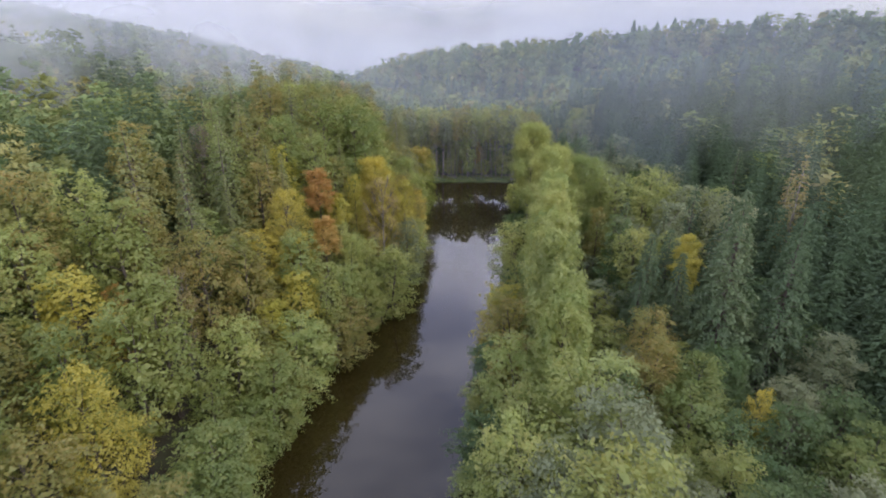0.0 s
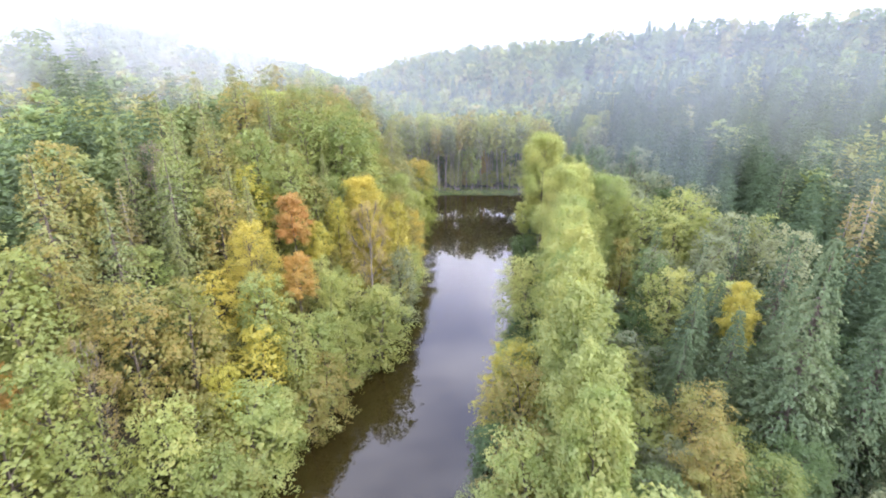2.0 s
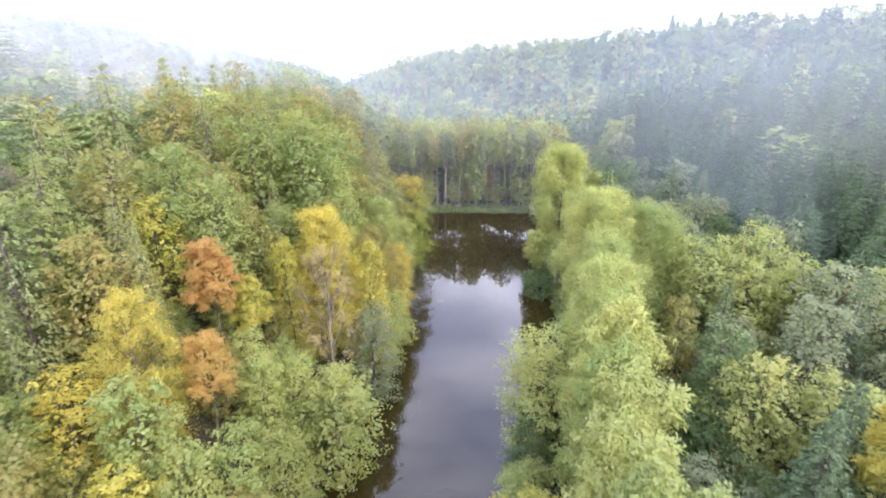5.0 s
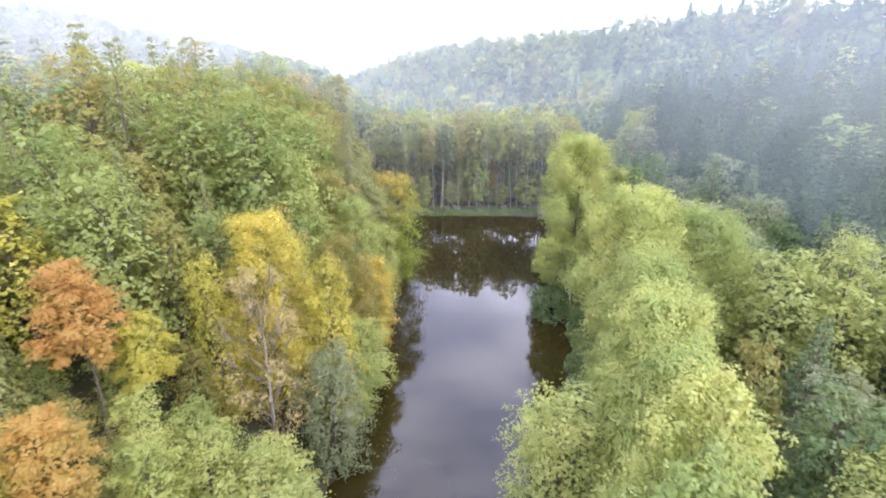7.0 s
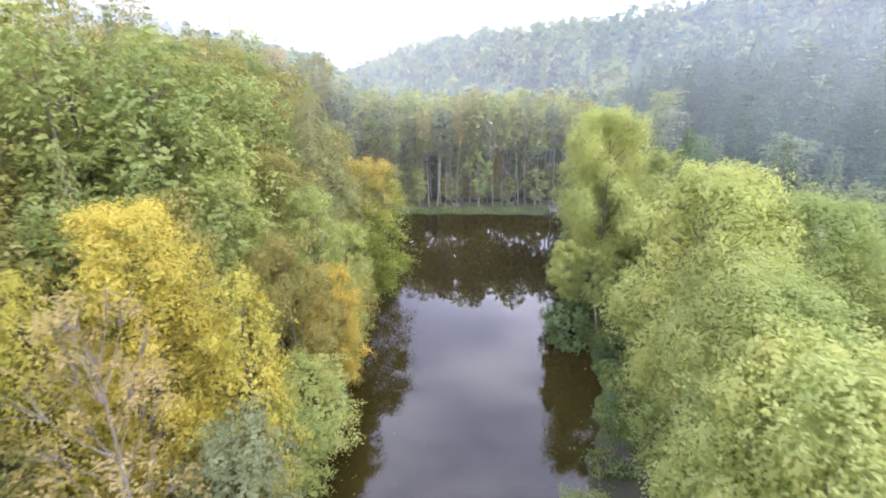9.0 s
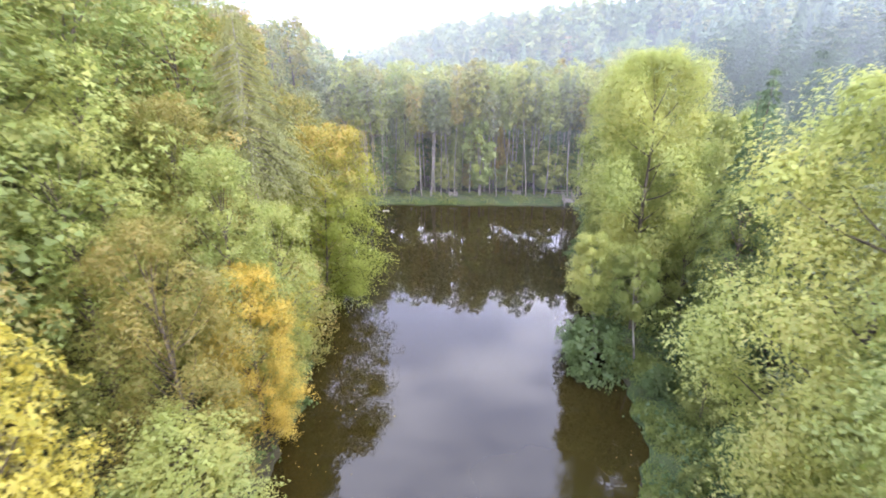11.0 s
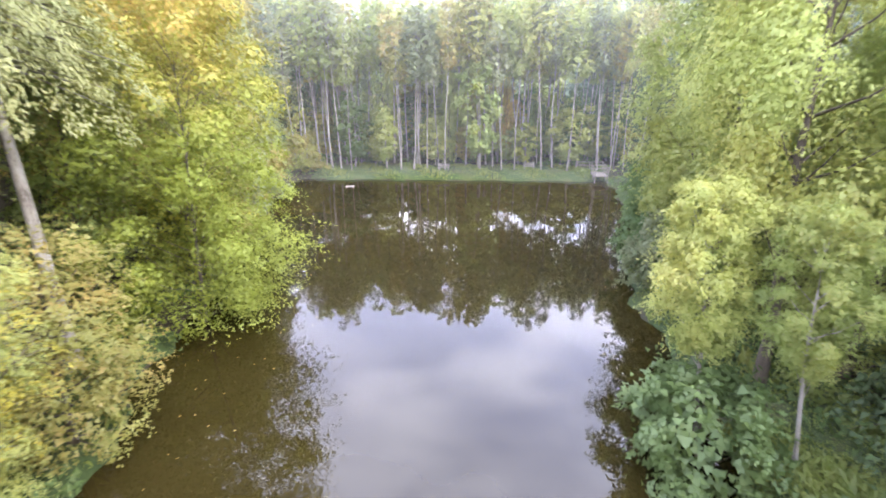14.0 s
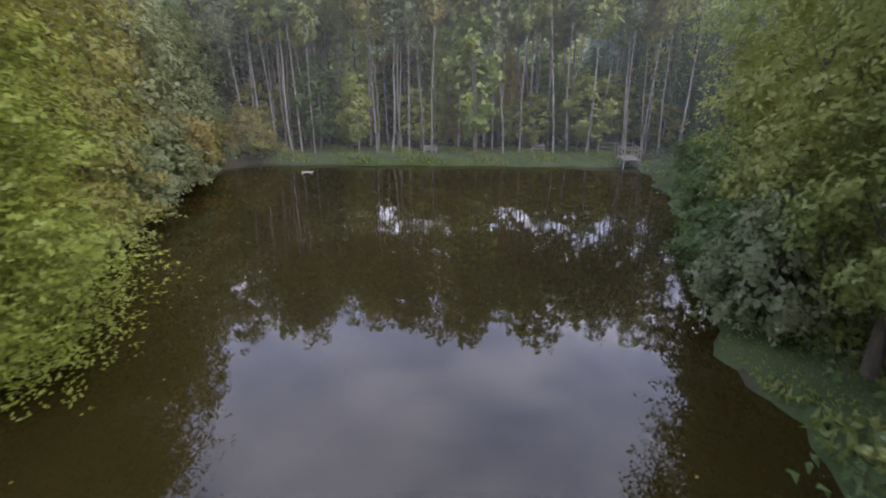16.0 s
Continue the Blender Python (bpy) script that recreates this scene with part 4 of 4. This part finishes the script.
def build_far_woods(name, label, left, right, near, end, step, seed, keep, conifers, grow=1.0, leaves=64, size=2.1):
    rng = np.random.default_rng(seed)
    forms = far_forms(leaves, size)
    xs, ys = np.meshgrid(np.arange(left, right, step), np.arange(near, end, step))
    x = (xs + rng.uniform(-0.42, 0.42, xs.shape) * step).ravel()
    y = (ys + rng.uniform(-0.42, 0.42, ys.shape) * step).ravel()
    ok = keep(x, y)
    x, y = x[ok], y[ok]
    z = height(x, y)
    belt = 0.5 + 0.5 * np.sin(x * 0.021 + seed) * np.sin(y * 0.017 + x * 0.01)
    pine = rng.random(len(x)) < conifers * (0.6 + 0.8 * belt) * np.where(x + y > 370, 0.15, 1)
    verts, faces, tints, n = [], [], [], 0
    shades = np.array([(0.13, 0.18, 0.05), (0.17, 0.20, 0.05), (0.22, 0.22, 0.055), (0.10, 0.155, 0.05), (0.24, 0.20, 0.06)]) * 1.15
    for k in range(len(x)):
        v, f = forms[4 + k % 3] if pine[k] else forms[k % 4]
        a, s, w = rng.uniform(0, 6.28), rng.uniform(0.72, 1.05), rng.uniform(0.95, 1.35) * grow
        c, t = math.cos(a) * w, math.sin(a) * w
        q = np.stack([v[:, 0] * c - v[:, 1] * t, v[:, 0] * t + v[:, 1] * c, v[:, 2] * s], axis=1)
        verts.append(q + np.array([x[k], y[k], z[k] - 0.5]))
        faces.append(f + n)
        n += len(v)
        col = np.array((0.098, 0.146, 0.064)) if pine[k] else shades[rng.choice(5, p=[0.42, 0.28, 0.08, 0.21, 0.01])]
        tints.append(np.repeat((col * rng.uniform(0.8, 1.2))[None], len(f), axis=0))
    me = mesh_from(name, np.concatenate(verts), np.concatenate(faces), LEAVES["far"])
    tints = np.concatenate(tints)
    at = me.attributes.new("tint", "FLOAT_COLOR", "FACE")
    at.data.foreach_set("color", np.concatenate([tints, np.ones((len(tints), 1))], axis=1).astype(np.float32).ravel())
    tagged(new(name, me), label, "forest", kind="stuff")


def close_by(x, y):
    return (np.abs(x) < 140) & (y < 215)


for fine in (True, False):
    leaves, size, step = (170, 1.2, 7.0) if fine else (90, 1.8, 7.8)
    build_far_woods("wooded_hill", "misty wooded hillside of mixed autumn trees", -330, -60, 30, 470, step, 3, lambda x, y: (x < -64) & (-x < 45 + 0.9 * y) & (close_by(x, y) == fine), 0.28, 1.0, leaves, size)
    build_far_woods("wooded_hill", "wooded hillside of dark spruces and green broadleaf trees", 66, 330, 40, 520, step, 4, lambda x, y: (x > 68) & (x < 45 + 0.9 * y) & (close_by(x, y) == fine), 0.75, 1.0, leaves, size)
build_far_woods("outer_woods", "dense mixed autumn wood of broadleaf trees and spruces", -64, 2, 8, 224, 5.2, 8, lambda x, y: ((x < -44) | ((y > 198) & (x < -12))) & (np.abs(x) < 26 + 0.95 * y), 0.30, 1.0, 800, 0.54)
build_far_woods("outer_woods", "dense dark spruce wood with some broadleaf trees", 2, 70, 8, 224, 5.2, 9, lambda x, y: ((x > 48) | ((y > 198) & (x > 28))) & (np.abs(x) < 26 + 0.95 * y), 1.6, 1.0, 600, 0.68)
build_far_woods("valley_woods", "hazy woods filling the valley beyond the pond", -62, 66, 222, 520, 7.0, 5, lambda x, y: (x < -12) | (x > 24) | (y > 224), 0.3, 1.0, 90, 1.8)
build_far_woods("distant_ridge", "distant wooded ridge pale in the mist", -380, 380, 640, 900, 23.0, 6, lambda x, y: np.abs(x) < 0.6 * y, 0.5, 2.1)


# ---- mist ----
def build_mist(name, label, centre, radius, start, stop, foot, top, mat, bulge=0.0, soft_ends=0.12):
    """A curved veil of mist standing on the ground, thinning upwards and to its ends."""
    a = np.radians(np.linspace(start, stop, 60))
    h = np.linspace(0, 1, 14)
    ga, gh = np.meshgrid(a, h)
    rr = radius * (1 + bulge * np.sin(ga * 7))
    gx, gy = centre[0] + rr * np.sin(ga), centre[1] + rr * np.cos(ga)
    ground = height(gx, gy)
    gz = ground + foot + (top - foot) * gh
    verts = np.stack([gx, gy, gz], axis=-1).reshape(-1, 3)
    w = len(a)
    i = (np.arange(len(h) - 1)[:, None] * w + np.arange(w - 1)[None, :]).ravel()
    me = mesh_from(name, verts, np.stack([i, i + 1, i + w + 1, i + w], axis=1), mat, True)
    e = (ga - a[0]) / (a[-1] - a[0])
    rim = np.clip(np.minimum(e, 1 - e) / soft_ends, 0, 1)
    dens = (rim * np.clip((1 - gh) / 0.65, 0, 1) ** 1.3).ravel()
    at = me.attributes.new("veil", "FLOAT", "POINT")
    at.data.foreach_set("value", dens.astype(np.float32))
    tagged(new(name, me), label, "mist", kind="stuff")


HAZE, WHITE = (0.52, 0.57, 0.64), (0.85, 0.86, 0.88)
THICK = mist_material("drifting_mist", 0.78, 0.016, 0.34, 0.64, WHITE)
DENSE = mist_material("valley_fog", 0.9, 0.004, 0.20, 0.40, (0.80, 0.81, 0.82))
for radius, share, start, stop, colour in ((66, 0.14, -98, 122, (0.66, 0.66, 0.66)), (98, 0.15, -98, 116, HAZE), (140, 0.17, -98, 108, HAZE), (195, 0.13, -32, 100, HAZE), (262, 0.13, -32, 98, HAZE)):
    haze = mist_material("thin_mist", share, 0.010, 0.20, 0.70, colour)
    build_mist("mist_veil", "thin pale morning mist hanging in the valley", (4, 112), radius, start, stop, -2, 75 + radius * 0.1, haze, 0.0)
build_mist("mist_veil", "thin pale morning mist behind the poplars", (4, 112), 46, 28, 111, -1, 60, mist_material("thin_mist", 0.15, 0.010, 0.20, 0.70, HAZE), 0.0, 0.35)
for radius, share in ((58, 0.16), (82, 0.24)):
    build_mist("mist_veil", "thin white morning mist among the hillside trees", (4, 112), radius, -104, -38, 0, 62, mist_material("thin_mist", share, 0.014, 0.25, 0.70, (0.74, 0.74, 0.73)), 0.0)
for radius, start, stop, high in ((118, -86, -42, 30), (165, -88, -28, 40), (225, -80, -18, 42)):
    build_mist("mist_bank", "dense white mist drifting over the wooded hill", (0, 40), radius, start, stop, 1, high, THICK, 0.06)
build_mist("fog_bank", "white fog filling the far end of the valley", (0, 60), 560, -50, 45, 0, 110, DENSE, 0.02)


# ---- undergrowth ----
def build_undergrowth():
    rng = np.random.default_rng(17)
    x, y = rng.uniform(-45, 50, 9000), rng.uniform(70, 200, 9000)
    gap = shore_gap(x, y)
    ok = (gap > 0.15) & (gap < 26) & ~((y > 176) & (y < 183) & (x > -13) & (x < 26)) & ~((x > 27) & (x < 60) & (y > 158.5) & (y < 163.5))
    x, y = x[ok][:2600], y[ok][:2600]
    per = 14
    c = np.stack([x, y, height(x, y)], axis=1).repeat(per, axis=0)
    tall = rng.uniform(0.25, 1.0, len(x)).repeat(per)
    c[:, :2] += rng.normal(size=(len(c), 2)) * 0.55
    c[:, 2] += tall * rng.uniform(0.2, 1.3, len(c))
    n = unit(np.array([0, 0, 1.0]) + 0.6 * rng.normal(size=(len(c), 3)))
    me = mesh_from("undergrowth", *leaf_quads(c, n, 0.42, rng, 0.6), LEAVES["dark"])
    tagged(new("undergrowth", me), "low green brambles and saplings on the forest floor", "undergrowth", kind="stuff")


build_undergrowth()


# ---- the grassy end of the pond ----
def box(x0, x1, y0, y1, z0, z1):
    bm = bmesh.new()
    bmesh.ops.create_cube(bm, size=1)
    for v in bm.verts:
        v.co = ((x0 + x1) / 2 + v.co.x * (x1 - x0), (y0 + y1) / 2 + v.co.y * (y1 - y0), (z0 + z1) / 2 + v.co.z * (z1 - z0))
    bmesh.ops.bevel(bm, geom=bm.edges[:], offset=min(x1 - x0, y1 - y0, z1 - z0) * 0.12, segments=1, affect="EDGES")
    me = bpy.data.meshes.new("timber")
    bm.to_mesh(me)
    bm.free()
    me.materials.append(TIMBER)
    return me


def bench(x, y, turn):
    ob = tagged(new("bench"), "pale weathered wooden park bench on the pond's grassy bank", "bench", "benches by the pond")
    for k in range(3):
        part("seat_slat", box(-0.8, 0.8, -0.24 + 0.16 * k, -0.11 + 0.16 * k, 0.42, 0.46), ob)
    for k in range(2):
        part("back_slat", box(-0.8, 0.8, 0.27, 0.31, 0.56 + 0.19 * k, 0.70 + 0.19 * k), ob)
    for side in (-0.62, 0.62):
        part("leg", box(side - 0.05, side + 0.05, -0.22, -0.12, -0.1, 0.42), ob)
        part("back_post", box(side - 0.05, side + 0.05, 0.31, 0.39, -0.1, 0.9), ob)
    ob.matrix_basis = pose(x, y, float(height(x, y)), 0, 0, turn)


def jetty(x, y):
    ob = tagged(new("wooden_jetty"), "small weathered wooden jetty with railings over the water", "jetty")
    for k in range(11):
        part("plank", box(-0.85, 0.85, -1.2 + 0.25 * k, -0.98 + 0.25 * k, 0.86, 0.92), ob)
    for px in (-0.8, 0.8):
        part("beam", box(px - 0.06, px + 0.06, -1.2, 1.5, 0.70, 0.858), ob)
        for py in (-1.12, 0.1, 1.4):
            part("post", box(px - 0.06, px + 0.06, py - 0.06, py + 0.06, -1.5, 2.0), ob)
        for pz in (1.44, 1.9):
            part("rail", box(px - 0.105 if px < 0 else px + 0.065, px - 0.065 if px < 0 else px + 0.105, -1.2, 1.5, pz, pz + 0.11), ob)
    for pz in (1.44, 1.9):
        part("rail", box(-0.92, 0.92, -1.23, -1.185, pz, pz + 0.11), ob)
    ob.matrix_basis = pose(x, y, 0, 0, 0, 0)


def side_rail(x, y, length):
    ob = tagged(new("wooden_railing"), "low weathered wooden railing beside the jetty", "railing")
    for k in range(3):
        px = -length / 2 + k * length / 2
        part("post", box(px - 0.05, px + 0.05, -0.05, 0.05, -0.2, 1.15), ob)
    for pz in (0.6, 1.05):
        part("rail", box(-length / 2 - 0.1, length / 2 + 0.1, -0.09, -0.05, pz, pz + 0.1), ob)
    ob.matrix_basis = pose(x, y, float(height(x, y)), 0, 0, 0)


bench(15.6, 181.1, 2)
bench(3.9, 179.9, -3)
jetty(24.5, 177.6)
side_rail(23.8, 181.2, 3.6)


def build_track():
    """A gravel track through the wood beside the pond."""
    xs = np.arange(28.5, 62, 0.7)
    mid = 160.8 + 0.07 * (xs - 34) + 1.2 * np.sin((xs - 30) * 0.12)
    rows = []
    for k, dy in enumerate((-1.9, -1.7, -0.8, 0, 0.8, 1.7, 1.9)):
        y = mid + dy + 0.12 * np.sin(xs * 2.1 + k)
        rows.append(np.stack([xs, y, height(xs, y) + (0.16 if abs(dy) < 1.8 else -0.3)], axis=1))
    verts = np.concatenate(rows)
    w = len(xs)
    i = (np.arange(6)[:, None] * w + np.arange(w - 1)[None, :]).ravel()
    tagged(new("track", mesh_from("track", verts, np.stack([i, i + 1, i + w + 1, i + w], axis=1), GRAVEL, True)), "grey gravel forest track", "track", kind="structure")


build_track()


def build_floating_leaves():
    rng = np.random.default_rng(23)
    y = rng.uniform(90, 176, 260)
    side = rng.random(260) < 0.75
    x = np.where(side, along(LEFT_SHORE, y) + np.abs(rng.normal(size=260)) * 4 + 0.4, along(RIGHT_SHORE, y) - np.abs(rng.normal(size=260)) * 2 - 0.4)
    ok = shore_gap(x, y) < -0.3
    c = np.stack([x, y, np.full(260, 0.012)], axis=1)[ok]
    n = unit(np.array([0, 0, 1.0]) + 0.02 * rng.normal(size=(len(c), 3)))
    v, f = leaf_quads(c, n, 0.12, rng, 0.8)
    v[:, 2] = np.maximum(v[:, 2], 0.006)
    tagged(new("floating_leaves", mesh_from("floating_leaves", v, f, LEAVES["tan"])), "scattered fallen autumn leaves floating on the pond", "leaves", kind="stuff")


build_floating_leaves()


def build_bank_grass():
    """Long grass on the open banks."""
    rng = np.random.default_rng(31)
    x = np.concatenate([rng.uniform(15, 30, 20000), rng.uniform(17, 27, 16000), rng.uniform(-16, -4, 5000), rng.uniform(-15, 27, 9000)])
    y = np.concatenate([rng.uniform(104, 160, 20000), rng.uniform(107, 130, 16000), rng.uniform(118, 137, 5000), rng.uniform(176.5, 183.5, 9000)])
    gap = shore_gap(x, y)
    ok = (gap > 0.1) & (gap < 7)
    x, y = x[ok][:40000], y[ok][:40000]
    size = rng.uniform(0.3, 0.75, len(x)) * (0.7 + 0.5 * np.sin(x * 0.9 + y * 0.7))
    c = np.stack([x, y, height(x, y) + size * 0.3], axis=1)
    up = unit(np.array([0, 0, 1.0]) + 0.45 * rng.normal(size=(len(x), 3)))
    flat = unit(np.cross(up, rng.normal(size=(len(x), 3))))
    end = y > 170
    size = np.where(end, size * 0.6, size)
    for which, colour, words in ((end, "green", "long dull green grass at the pond's end"), (~end, "green", "long rough green grass on the pond's banks")):
        me = mesh_from("bank_grass", *leaf_quads(c[which], flat[which], size[which], rng, 0.3, up[which] * 3), LEAVES[colour])
        tagged(new("bank_grass", me), words, "grass", kind="stuff")


build_bank_grass()


def floating_platform(x, y):
    ob = tagged(new("floating_platform"), "small pale wooden platform floating on the pond", "platform")
    for k in range(4):
        part("board", box(-0.55, 0.55, -0.42 + 0.215 * k, -0.22 + 0.215 * k, 0.10, 0.14), ob)
    for px in (-0.4, 0.4):
        part("float_log", box(px - 0.1, px + 0.1, -0.45, 0.45, -0.08, 0.098), ob)
    ob.matrix_basis = pose(x, y, 0, 0, 0, 8)


floating_platform(-7.5, 172.7)
